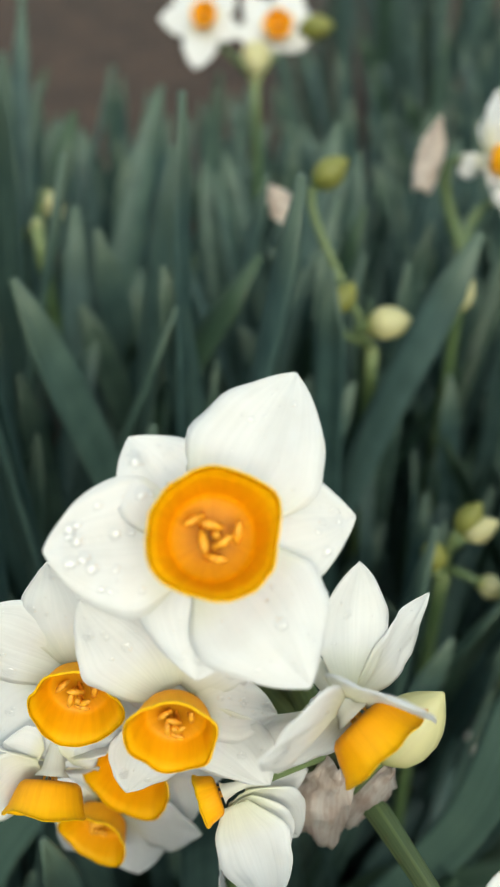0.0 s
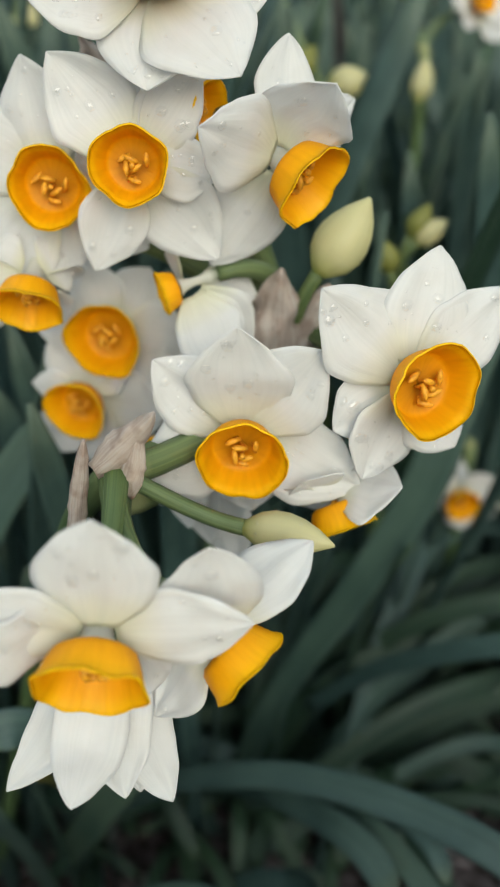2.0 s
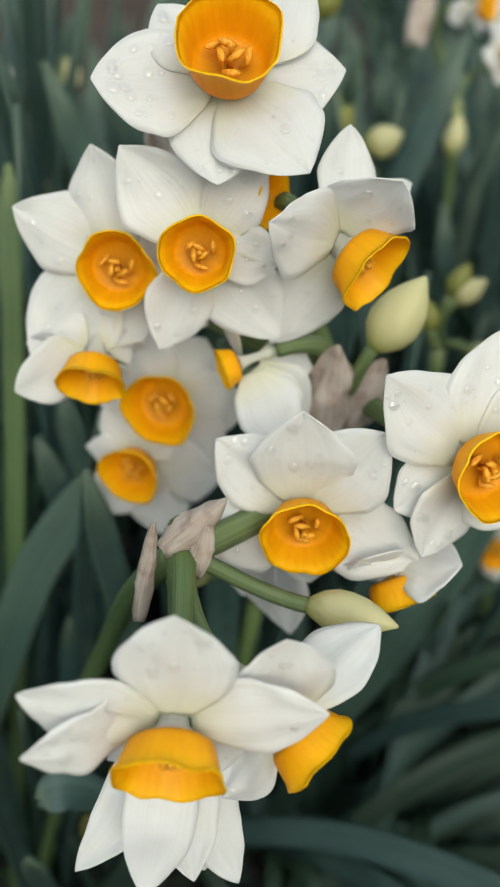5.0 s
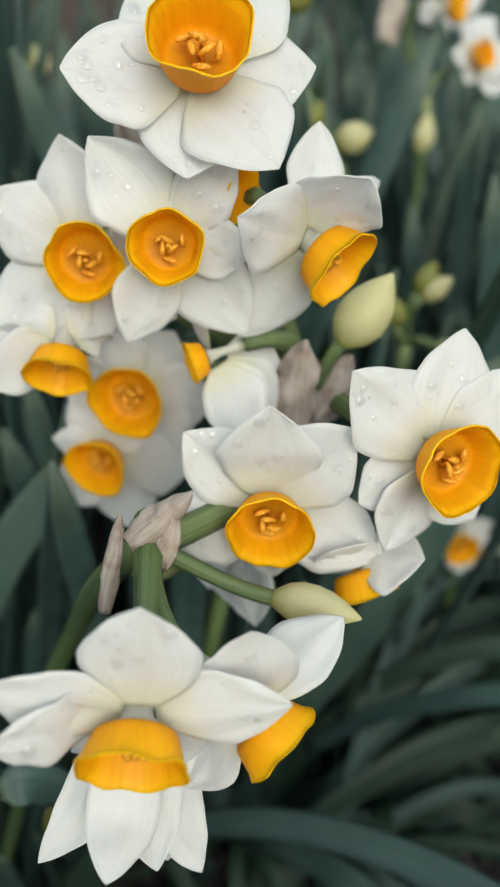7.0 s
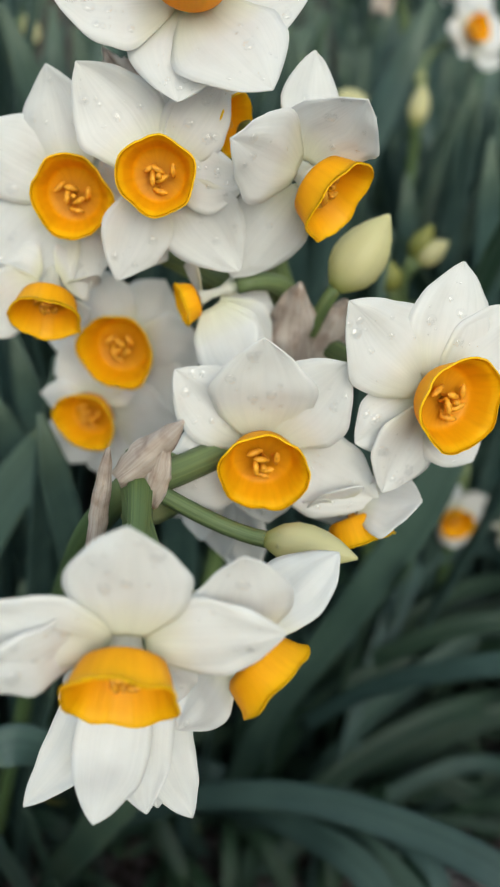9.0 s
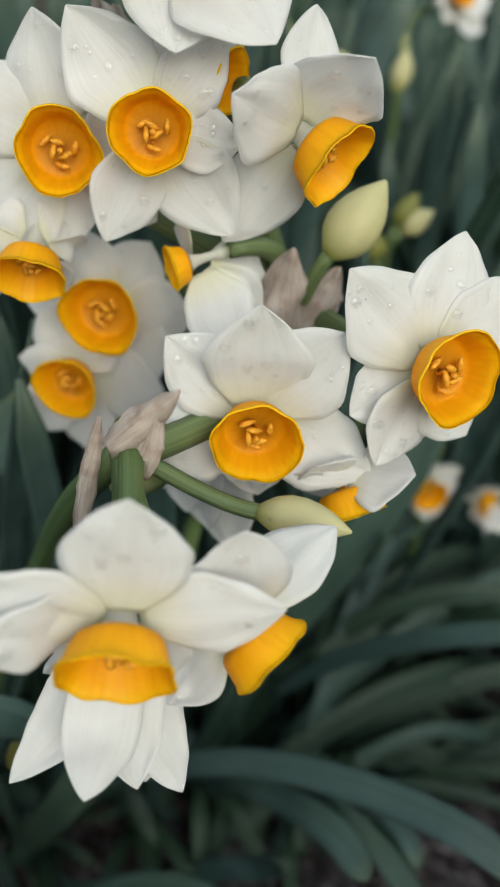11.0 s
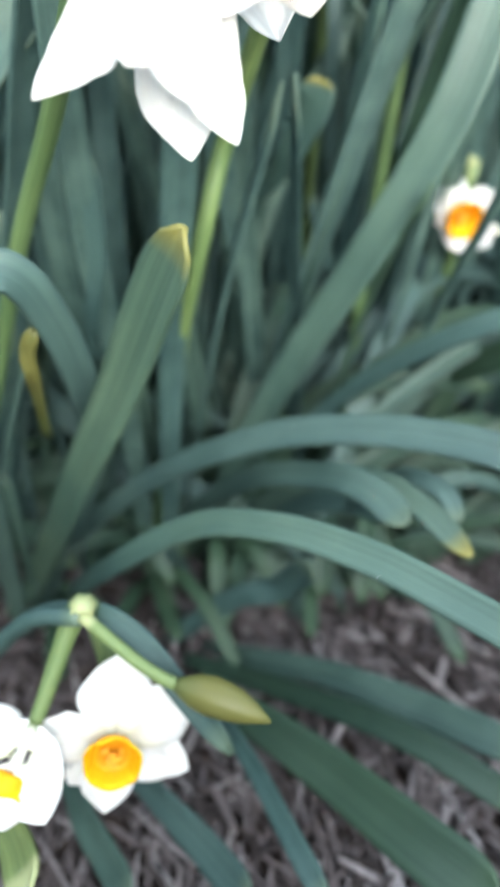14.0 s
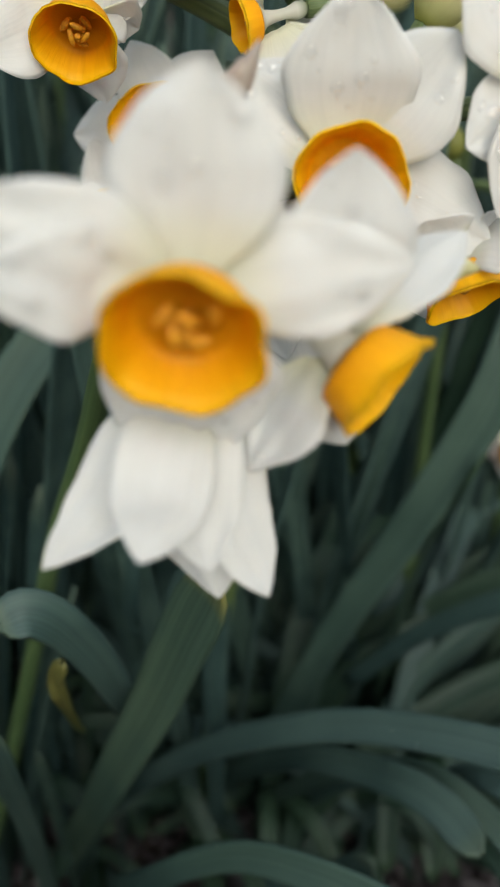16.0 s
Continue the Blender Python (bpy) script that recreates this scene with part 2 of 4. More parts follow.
def petal(parent, azimuth, length, lift, width, roll=0.0, bow=0.02, cup=0.05, mat=None, start=0.0022, z0=0.0):
    """One petal of a flower that looks along its own z."""
    a, e, q = radians(azimuth), radians(lift), radians(roll)
    out = Vector((math.cos(a) * math.cos(e), math.sin(a) * math.cos(e), math.sin(e)))
    side = Vector((-math.sin(a), math.cos(a), 0))
    nor = out.cross(side)
    side, nor = side * math.cos(q) + nor * math.sin(q), nor * math.cos(q) - side * math.sin(q)
    rows, seed, ns, nu = [], rng.random() * 50, 21, 13
    point = rng.uniform(1.35, 1.9)
    for i in range(ns):
        s = 1 - (1 - i / (ns - 1)) ** 1.25
        half = width / 2 * max(outline(s, 0.75, point), 0.055 * (1 - s) ** 0.3 + 0.012)
        if i == ns - 1:
            half = width * 0.012
        row = []
        for j in range(nu):
            u = 2 * j / (nu - 1) - 1
            wob = noise.noise((seed, s * 2.6, u * 1.7)) * 0.06 * length * (0.2 + s) * (1 - s ** 4)
            wob += noise.noise((seed + 9, s * 7, u * 2.0)) * 0.05 * length * abs(u) * s * (1 - s ** 6)
            h = bow * length * math.sin(math.pi * s) - cup * width * (u * u - 0.3) * outline(s) - 0.012 * width * math.exp(-((u / 0.14) ** 2)) + wob
            edge = 1 + 0.10 * noise.noise((seed + 3, s * 5, u))
            reach = out * (start + (length - start) * s)
            if reach.z > 0:
                reach.z *= min(1.0, (s / 0.5) ** 2)
            row.append(reach + side * half * u * edge + nor * h + Vector((0, 0, z0)))
        rows.append(row)
    v, f, uv = sheet(rows, 0.0002)
    return mesh_part("petal", v, f, mat or PETAL, parent, uvs=uv)


def corona(parent, radius, deep, seed):
    """The cup: a flared wall with a wavy, lobed rim."""
    rows = []
    for i in range(12):
        s = i / 11
        row = []
        for j in range(48):
            th = 2 * math.pi * j / 48
            c, d = math.cos(th), math.sin(th)
            lobe = 0.02 * math.sin(6 * th + seed) + 0.13 * noise.noise((c * 1.3 + seed, d * 1.3, 0.3)) + 0.03 * noise.noise((c * 4 + seed, d * 4, 1.0))
            r = radius * (0.03 + 0.66 * min(1, s / 0.2) + 0.27 * max(0, (s - 0.2) / 0.8) ** 0.8 + 0.06 * max(0, s - 0.82) / 0.18) * (1 + lobe * s * s)
            z = deep * (0.04 * min(1, s / 0.2) + 0.96 * max(0, (s - 0.2) / 0.8)) * (1 + 0.15 * noise.noise((c * 1.9, d * 1.9, seed + 5)) * s) + 0.0004
            row.append((r * c, r * d, z))
        rows.append(row)
    v, f, uv = sheet(rows, 0.0003, True)
    uv = [(abs(2 * u - 1), s) for u, s in uv]
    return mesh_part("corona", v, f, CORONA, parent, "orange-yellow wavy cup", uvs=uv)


def stamens(parent, radius, deep):
    for k in range(6):
        a = k * math.pi / 3 + rng.random() * 0.6
        r = radius * (0.16 if k % 2 else 0.34) * rng.uniform(0.8, 1.2)
        z = deep * (0.62 if k % 2 else 0.42)
        foot = Vector((r * 0.4 * math.cos(a), r * 0.4 * math.sin(a), -0.001))
        top = Vector((r * math.cos(a), r * math.sin(a), z))
        bent = Vector((math.cos(a + 1.3), math.sin(a + 1.3), 0.2)) * radius * 0.13
        line = [foot, foot.lerp(top, 0.5), top - bent, top, top + bent, top + bent * 1.6]
        v, f, uv = tube(line, [k2 * radius / 0.0075 for k2 in (0.0002, 0.00024, 0.00042, 0.0006, 0.0005, 0.00012)], 8)
        mesh_part("stamen", v, f, STAMEN, parent, uvs=uv)
    line = [Vector((0.0002, 0, z)) for z in (-0.001, deep * 0.6, deep * 0.72, deep * 0.8)]
    v, f, uv = tube(line, [0.00025, 0.00025, 0.0005, 0.0003], 8)
    mesh_part("pistil", v, f, STAMEN, parent, uvs=uv)


DROP = None


def drop_mesh():
    global DROP
    if DROP is None:
        bm = bmesh.new()
        bmesh.ops.create_uvsphere(bm, u_segments=14, v_segments=8, radius=1.0)
        bmesh.ops.delete(bm, geom=[v for v in bm.verts if v.co.z < -0.01], context="VERTS")
        for v in bm.verts:
            v.co.z = v.co.z * 0.45
        DROP = bpy.data.meshes.new("water_drop")
        bm.to_mesh(DROP)
        bm.free()
        DROP.polygons.foreach_set("use_smooth", [True] * len(DROP.polygons))
        DROP.materials.append(WATER)
    return DROP


def lay_drop(parent, place, normal, size, stretch):
    ob = new("water_drop", drop_mesh())
    ob.parent = parent
    ob.matrix_basis = Matrix.Translation(place) @ facing(normal).to_4x4() @ Matrix.Diagonal((size, size * stretch, size, 1))


def droplets(flower, count, seed):
    """Rain drops that lie on the petals of a flower."""
    pick = random.Random(seed)
    petals = [c for c in flower.children if c.name.startswith("petal")]
    for _ in range(4 * count):
        me = pick.choice(petals).data
        half = len(me.vertices) // 2
        k = pick.randint(5, 16) * 13 + pick.randint(2, 10)
        p, q = me.vertices[k].co, me.vertices[k + half].co
        nor = (p - q).normalized()
        if nor.z < 0:
            nor, p = -nor, q
        lay_drop(flower, p, nor, 0.00018 + 0.0009 * pick.random() ** 2.6, pick.uniform(0.8, 1.25))


def beads(ob, count, seed, size=0.0003):
    """Rain drops on a bud or a leaf."""
    pick = random.Random(seed)
    for _ in range(count):
        v = ob.data.vertices[pick.randrange(len(ob.data.vertices))]
        lay_drop(ob, v.co, v.normal, size * pick.uniform(0.6, 1.7), pick.uniform(0.8, 1.25))


def arc(a, da, b, db, count=14):
    return [a * (1 - s) ** 3 + 3 * (a + da) * s * (1 - s) ** 2 + 3 * (b + db) * s * s * (1 - s) + b * s ** 3 for s in (i / (count - 1) for i in range(count))]


def flower(stem, centre, axis, radius, petals, node, deep=0.8, label="", drops=0, mat=None, pull=0.012, enter=(0, 0.010, 0.004)):
    """A narcissus flower: centre of the cup's rim, its way of looking, petals as (azimuth, length, lift, width, roll, bow)."""
    axis, seed = Vector(axis).normalized(), rng.random() * 20
    base = Vector(centre) - axis * radius * deep
    turn = facing(axis)
    neck = min(0.012, 1.5 * radius)
    line = [Vector((0, 0, -z * neck)) for z in (0.02, 0.12, 0.4, 0.7, 0.85, 1.0, 1.18, 1.3)]
    v, f, uv = tube(line, [k * radius / 0.0075 for k in (0.0033, 0.0023, 0.0016, 0.0015, 0.0019, 0.0025, 0.0022, 0.0014)], 12)
    uv = [(u, 1 - s) for u, s in uv]
    ob = mesh_part("flower", v, f, NECK, stem, label or "white narcissus flower with an orange cup", uvs=uv)
    ob.matrix_basis = Matrix.Translation(base - stem.location) @ turn.to_4x4()
    for k, p in enumerate(petals):
        az, ln, lift, wid = p[:4]
        petal(ob, az, ln, lift, wid, p[4] if len(p) > 4 else rng.uniform(-10, 10), p[5] if len(p) > 5 else rng.uniform(-0.05, 0.03), rng.uniform(-0.04, 0.05), mat, z0=-0.0013 - 0.0006 * (k % 2))
    corona(ob, radius, radius * deep, seed)
    stamens(ob, radius, radius * deep)
    if drops:
        droplets(ob, drops, int(seed * 100))
    if node is not None:
        start = base - axis * neck * 1.28
        node = Vector(node)
        line = arc(start - stem.location, -axis * pull, node - stem.location, Vector(enter))
        v, f, uv = tube(line, [0.0013 + 0.0008 * min(1.0, i / 8) for i in range(len(line))], 12, 0.10)
        mesh_part("pedicel", v, f, PEDICEL, stem, uvs=uv)
    return ob


def bud(stem, base, tip, width, node, mat=None, label="closed cream-yellow flower bud", drops=0):
    base, tip = Vector(base) - stem.location, Vector(tip) - stem.location
    way = tip - base
    prof = [(0, 0.30), (0.08, 0.55), (0.2, 0.85), (0.35, 1.0), (0.5, 0.98), (0.65, 0.84), (0.8, 0.58), (0.92, 0.28), (1.0, 0.07)]
    side = way.orthogonal().normalized() * 0.03 * way.length
    v, f, uv = tube([base + way * s + side * math.sin(3 * s) for s, _ in prof], [width / 2 * r for _, r in prof], 18, 0.05)
    ob = mesh_part("bud", v, f, mat or BUD, stem, label, uvs=uv)
    if drops:
        beads(ob, drops, 5)
    if node is not None:
        node = Vector(node) - stem.location
        line = arc(base + way * 0.02, -way.normalized() * 0.008, node, (base - node) * 0.3)
        v, f, uv = tube(line, [0.0012] * len(line), 10, 0.12)
        mesh_part("pedicel", v, f, PEDICEL, stem, uvs=uv)
    return ob


def scape(stem, pts, width, mat=None):
    """The two-edged stalk that carries the flowers."""
    line = spline([Vector(p) - stem.location for p in pts], 8 * len(pts))
    v, f, uv = tube(line, [width / 2] * len(line), 12, 0.08)
    return mesh_part("stalk", v, f, mat or STEM, stem, uvs=uv)


def spathe(stem, base, tip, width, face, seed=0, curl=0.5):
    """The torn papery sheath at the foot of the flowers."""
    base, tip = Vector(base) - stem.location, Vector(tip) - stem.location
    way = tip - base
    face = Vector(face).normalized()
    side = way.cross(face).normalized()
    rows = []
    for i in range(16):
        s = i / 15
        half = width / 2 * outline(0.12 + 0.86 * s, 0.6)
        row = []
        for j in range(11):
            u = 2 * j / 10 - 1
            wob = (noise.noise((seed + s * 4, u * 2.2, 3.0)) * 0.30 + noise.noise((seed + s * 11, u * 4.5, 8.0)) * 0.12) * width
            row.append(base + way * s + side * half * u * (1 + 0.25 * noise.noise((seed, s * 5, u * 2)) + 0.3 * s * noise.noise((seed + 5, s * 14, u))) - face * (curl * width * u * u * 0.6 - wob))
        rows.append(row)
    v, f, uv = sheet(rows, 0.00025)
    return mesh_part("spathe", v, f, SPATHE, stem, "dry brown papery sheath", uvs=uv)


def leaf_rows(pts, width, face, seed, count=26, taper=0.35, twist=0.0):
    """A strap leaf along a line: rounded tip, shallow channel."""
    line = spline(pts, count)
    face = Vector(face).normalized()
    rows = []
    for i, p in enumerate(line):
        s = i / (count - 1)
        t = (line[min(i + 1, count - 1)] - line[max(i - 1, 0)]).normalized()
        side = t.cross(face)
        side = side.normalized() if side.length > 1e-3 else t.orthogonal().normalized()
        if twist:
            side = Matrix.Rotation(twist * s, 3, t) @ side
        nor = side.cross(t)
        half = width / 2 * (1 - taper * (1 - s) ** 2) * max(0.03, 1 - max(0.0, (s - 0.86) / 0.14) ** 2.4) ** 0.62
        wave = noise.noise((seed, s * 3.0, 0.4)) * width * 0.25
        rows.append([p + side * half * u * (1 + 0.04 * noise.noise((seed, s * 6, u))) + nor * (width * 0.10 * (abs(u) ** 1.6) + wave) for u in (-1, -0.72, -0.4, -0.1, 0.1, 0.4, 0.72, 1)])
    return rows


def leaf(clump, pts, width, face, mat=None, label="", taper=0.35, twist=0.0, drops=0):
    pts = [Vector(p) - clump.location for p in pts]
    v, f, uv = sheet(leaf_rows(pts, width, face, rng.random() * 40, taper=taper, twist=twist), 0.0010)
    ob = mesh_part("leaf", v, f, mat or LEAF, clump, label, uvs=uv)
    if drops:
        beads(ob, drops, drops, 0.0005)
    return ob


# ---- the two flowering stems in front ----
lower_stem = thing("flowering_stem", (-0.1237, 0.1536, 0.0000), "flowering narcissus stem with a nodding cluster of white flowers", "flower", "narcissus stems")
NODE_LOW = (-0.0128, 0.0630, 0.2305)
scape(lower_stem, [(-0.1237, 0.1536, 0.0000), (-0.0962, 0.1430, 0.0220), (-0.0680, 0.1300, 0.1000), (-0.0500, 0.1150, 0.1530), (-0.0360, 0.0980, 0.1850), (-0.0240, 0.0760, 0.2130), NODE_LOW], 0.0042)
upper_stem = thing("flowering_stem", (-0.0293, 0.1772, 0.0000), "tall flowering narcissus stem with a wide cluster of white flowers", "flower", "narcissus stems")
NODE_HIGH = (0.0145, 0.1023, 0.2351)
scape(upper_stem, [(-0.0293, 0.1772, 0.0000), (-0.0183, 0.1526, 0.0994), (-0.0090, 0.1380, 0.1498), (-0.0013, 0.1368, 0.1804), NODE_HIGH], 0.0045)
flower(upper_stem, (-0.0022, 0.0833, 0.2979), (0.120, -0.801, 0.586), 0.0071, [(58, 0.0231, 0, 0.0175), (124, 0.0159, 0, 0.0135), (179, 0.0194, 3, 0.0165), (-101, 0.0162, -3, 0.0160), (-62, 0.0201, 9, 0.0175), (4, 0.0179, -2, 0.0150)], NODE_HIGH, deep=1.0, drops=30, label="large white narcissus flower with a wide orange cup")
flower(upper_stem, (-0.0231, 0.0911, 0.2658), (0.041, -0.999, 0.027), 0.0061, [(98, 0.0192, -1, 0.0142), (149, 0.0196, -1, 0.0145), (-138, 0.0238, -1, 0.0176), (-89, 0.0152, -2, 0.0113), (-39, 0.0181, -2, 0.0134), (57, 0.0163, -2, 0.0121)], NODE_HIGH, drops=12)
flower(upper_stem, (-0.0087, 0.0825, 0.2695), (-0.013, -0.999, 0.053), 0.0056, [(126, 0.0192, -1, 0.0142), (51, 0.0169, -2, 0.0101), (-8, 0.0130, -2, 0.0104), (-52, 0.0190, -2, 0.0140), (-117, 0.0178, -2, 0.0110), (185, 0.0140, -35, 0.0098)], NODE_HIGH, drops=19)
flower(upper_stem, (0.0179, 0.0845, 0.2652), (0.660, -0.560, -0.500), 0.0066, [(62, 0.0189, -39, 0.0100, -44), (106, 0.0174, 21, 0.0135, -58), (19, 0.0203, -10, 0.0090, -33), (162, 0.0195, -6, 0.0135, 12), (-104, 0.0204, -6, 0.0135, 46), (-54, 0.0160, -12, 0.0080, 22)], NODE_HIGH, drops=9, label="white narcissus flower seen from the side, cup turned down")
flower(upper_stem, (0.0336, 0.0650, 0.2401), (0.370, -0.920, 0.130), 0.0067, [(71, 0.0198, -5, 0.0145), (131, 0.0204, 0, 0.0150), (34, 0.0205, 2, 0.0120), (-152, 0.0134, -11, 0.0110), (-119, 0.0165, -6, 0.0125), (-56, 0.0150, -2, 0.0125)], NODE_HIGH, drops=19)
flower(lower_stem, (0.0056, 0.0665, 0.2293), (-0.016, -0.992, -0.127), 0.0065, [(89, 0.0204, 8, 0.0160, -1), (136, 0.0181, -8, 0.0125, 15), (51, 0.0196, 3, 0.0145, -15), (-25, 0.0206, 8, 0.0145, -19), (-161, 0.0167, 7, 0.0140, 20), (-86, 0.0150, 0, 0.0115)], (-0.0140, 0.0660, 0.2240), drops=35, pull=0.003, enter=(0.005, 0.010, -0.010))
flower(lower_stem, (-0.0115, 0.0312, 0.2199), (-0.020, -0.912, -0.410), 0.0068, [(83, 0.0182, -17, 0.0145), (9, 0.0189, 1, 0.0105, -30), (148, 0.0191, 1, 0.0100, 25), (156, 0.0182, 22, 0.0090, 30), (-107, 0.0182, 3, 0.0130), (-82, 0.0176, 4, 0.0130)], NODE_LOW, deep=0.7, drops=16, label="nodding white narcissus flower with an orange cup turned down")
flower(lower_stem, (-0.0142, 0.0449, 0.2051), (-0.201, -0.322, -0.925), 0.0025, [(125, 0.0200, 55, 0.0078, -55), (62, 0.0178, 47, 0.0100, -12), (-50, 0.0195, 68, 0.0105, -65), (-20, 0.0203, 54, 0.0088, 62), (-167, 0.0166, 30, 0.0062, 43), (20, 0.0165, 58, 0.0095, 35)], NODE_LOW, drops=12, label="drooping half-closed white narcissus flower", pull=0.004)
flower(lower_stem, (0.0062, 0.0412, 0.2126), (0.730, -0.400, -0.555), 0.0060, [(105, 0.0187, -22, 0.0130, -46), (45, 0.0180, 7, 0.0105, 61), (-113, 0.0146, 4, 0.0095, -63), (-64, 0.0132, 30, 0.0105, 27), (-33, 0.0134, 20, 0.0090, -31), (-85, 0.0115, 4, 0.0090, 53)], NODE_LOW, drops=8)
flower(upper_stem, (-0.0293, 0.0899, 0.2470), (-0.075, -0.773, -0.630), 0.0059, [(-180, 0.0153, 29, 0.0107, 32), (158, 0.0081, -16, 0.0112, 37), (-4, 0.0070, -45, 0.0112, -34), (-40, 0.0093, -26, 0.0104), (270, 0.0140, 0, 0.0098), (-173, 0.0145, -11, 0.0107)], NODE_HIGH)
flower(upper_stem, (-0.0209, 0.1050, 0.2357), (-0.165, -0.983, 0.082), 0.0071, [(-5, 0.0161, -2, 0.0153), (57, 0.0149, -2, 0.0134), (111, 0.0155, -2, 0.0115), (179, 0.0169, -2, 0.0125), (235, 0.0080, -60, 0.0056), (-64, 0.0178, -2, 0.0160)], NODE_HIGH)
flower(upper_stem, (-0.0287, 0.1058, 0.2211), (-0.266, -0.964, -0.030), 0.0062, [(169, 0.0128, -2, 0.0104), (115, 0.0148, -2, 0.0110), (53, 0.0136, -2, 0.0104), (-8, 0.0179, -2, 0.0170), (-78, 0.0186, -2, 0.0158), (-129, 0.0162, 9, 0.0120)], NODE_HIGH)
flower(upper_stem, (-0.0066, 0.0906, 0.2486), (-0.928, -0.300, -0.220), 0.0036, [(-51, 0.0165, -1, 0.0115, -72), (-70, 0.014, -12, 0.01, -72), (-86, 0.0162, -26, 0.012, -79), (-115, 0.0138, -56, 0.011, 46), (140, 0.0070, 10, 0.0090)], NODE_HIGH, label="narcissus flower turned away, cup half hidden")
flower(upper_stem, (0.0027, 0.0930, 0.2757), (0.826, -0.544, -0.151), 0.0045, [(76, 0.0080, 0, 0.0100), (1, 0.0096, 10, 0.0090), (-98, 0.0080, -14, 0.0100), (150, 0.0100, -14, 0.0100), (-160, 0.0100, -10, 0.0100)], NODE_HIGH, label="narcissus flower half hidden behind others")
flower(lower_stem, (0.0215, 0.0705, 0.2145), (0.300, -0.550, -0.780), 0.0056, [(62, 0.0128, 14, 0.0135, 48), (25, 0.0090, -14, 0.0100, 0), (-160, 0.0090, -20, 0.0100, 0), (-69, 0.0150, 10, 0.0110, 20), (-30, 0.0140, 6, 0.0110, -15), (140, 0.0090, -14, 0.0100, 0)], NODE_LOW, label="nodding narcissus flower behind the others", enter=(0.005, 0.008, -0.006))
flower(lower_stem, (-0.0089, 0.0840, 0.2212), (-0.662, -0.711, -0.237), 0.0045, [(-70, 0.0199, 14, 0.0147), (-68, 0.0259, 8, 0.0192), (-80, 0.0162, 21, 0.0120), (-124, 0.0173, 21, 0.0128), (-79, 0.0126, -24, 0.0104), (171, 0.0108, -47, 0.0104)], NODE_LOW, label="narcissus flower hidden behind others", pull=0.004, enter=(0.003, 0.008, -0.004))
bud(upper_stem, (0.0196, 0.0984, 0.2487), (0.0283, 0.0987, 0.2610), 0.0091, NODE_HIGH)
bud(lower_stem, (0.0056, 0.0617, 0.2209), (0.0185, 0.0562, 0.2208), 0.0060, NODE_LOW, label="closed cream bud beaded with rain", drops=26)
spathe(upper_stem, (0.0118, 0.0960, 0.2320), (0.0132, 0.0940, 0.2510), 0.0105, (0.10, -0.90, 0.40), 2.0, 0.9)
spathe(upper_stem, (0.0150, 0.0985, 0.2335), (0.0215, 0.0975, 0.2470), 0.0075, (-0.10, -0.90, 0.40), 7.0, 0.9)
spathe(upper_stem, (-0.0097, 0.1078, 0.2753), (-0.0186, 0.1088, 0.2868), 0.0085, (0.00, -0.80, 0.60), 12.0)
spathe(lower_stem, (-0.0145, 0.0590, 0.2330), (-0.0046, 0.0550, 0.2432), 0.0046, (0.20, -0.80, 0.60), 4.0, 1.2)
spathe(lower_stem, (-0.0192, 0.0600, 0.2200), (-0.0150, 0.0585, 0.2380), 0.0026, (0.30, -0.80, 0.60), 9.0, 1.0)
spathe(lower_stem, (-0.0110, 0.0590, 0.2290), (-0.0075, 0.0570, 0.2390), 0.0040, (-0.20, -0.80, 0.60), 6.0, 0.6)
# ---- leaves of the clump in front ----
front_clump = thing("leaf_clump", (-0.0312, 0.1907, 0.0000), "clump of glaucous strap-shaped narcissus leaves arching over bark mulch", "plant", "leaf clumps")
leaf(front_clump, [(-0.0839, 0.1743, -0.0194), (-0.0522, 0.1277, 0.0643), (-0.0322, 0.1013, 0.1172), (-0.0206, 0.0879, 0.1488), (-0.0110, 0.0784, 0.1708)], 0.0115, (-0.05, -0.71, 0.70), LEAF_YELLOW)
leaf(front_clump, [(-0.0066, 0.1726, 0.0353), (0.0136, 0.1621, 0.0918), (0.0336, 0.1519, 0.1360), (0.0506, 0.1459, 0.1742), (0.0600, 0.1477, 0.2058), (0.0666, 0.1487, 0.2272)], 0.0118, (-0.05, -0.71, 0.70))
leaf(front_clump, [(-0.0822, 0.1782, -0.0021), (-0.0308, 0.1372, 0.0722), (0.0016, 0.1157, 0.1031), (0.0272, 0.1001, 0.1157), (0.0529, 0.0817, 0.1215), (0.0727, 0.0687, 0.1147)], 0.0082, (-0.05, -0.71, 0.70), drops=8)
leaf(front_clump, [(-0.0628, 0.1645, -0.0018), (-0.0415, 0.1050, 0.0649), (-0.0148, 0.0850, 0.0988), (0.0037, 0.0700, 0.1113), (0.0213, 0.0560, 0.1148), (0.0352, 0.0450, 0.1136), (0.0479, 0.0340, 0.1122), (0.0549, 0.0260, 0.1124)], 0.0070, (-0.05, -0.71, 0.70), LEAF_YELLOW, drops=5)
leaf(front_clump, [(-0.0265, 0.1849, 0.0157), (0.0012, 0.1321, 0.0778), (0.0196, 0.1056, 0.0987), (0.0295, 0.0928, 0.1037), (0.0361, 0.0815, 0.1024)], 0.0080, (-0.05, -0.71, 0.70))
leaf(front_clump, [(-0.0112, 0.1794, 0.0083), (0.0128, 0.1296, 0.0751), (0.0296, 0.1050, 0.0989), (0.0401, 0.0904, 0.1010), (0.0492, 0.0736, 0.0991)], 0.0063, (-0.05, -0.71, 0.70), LEAF_YELLOW)
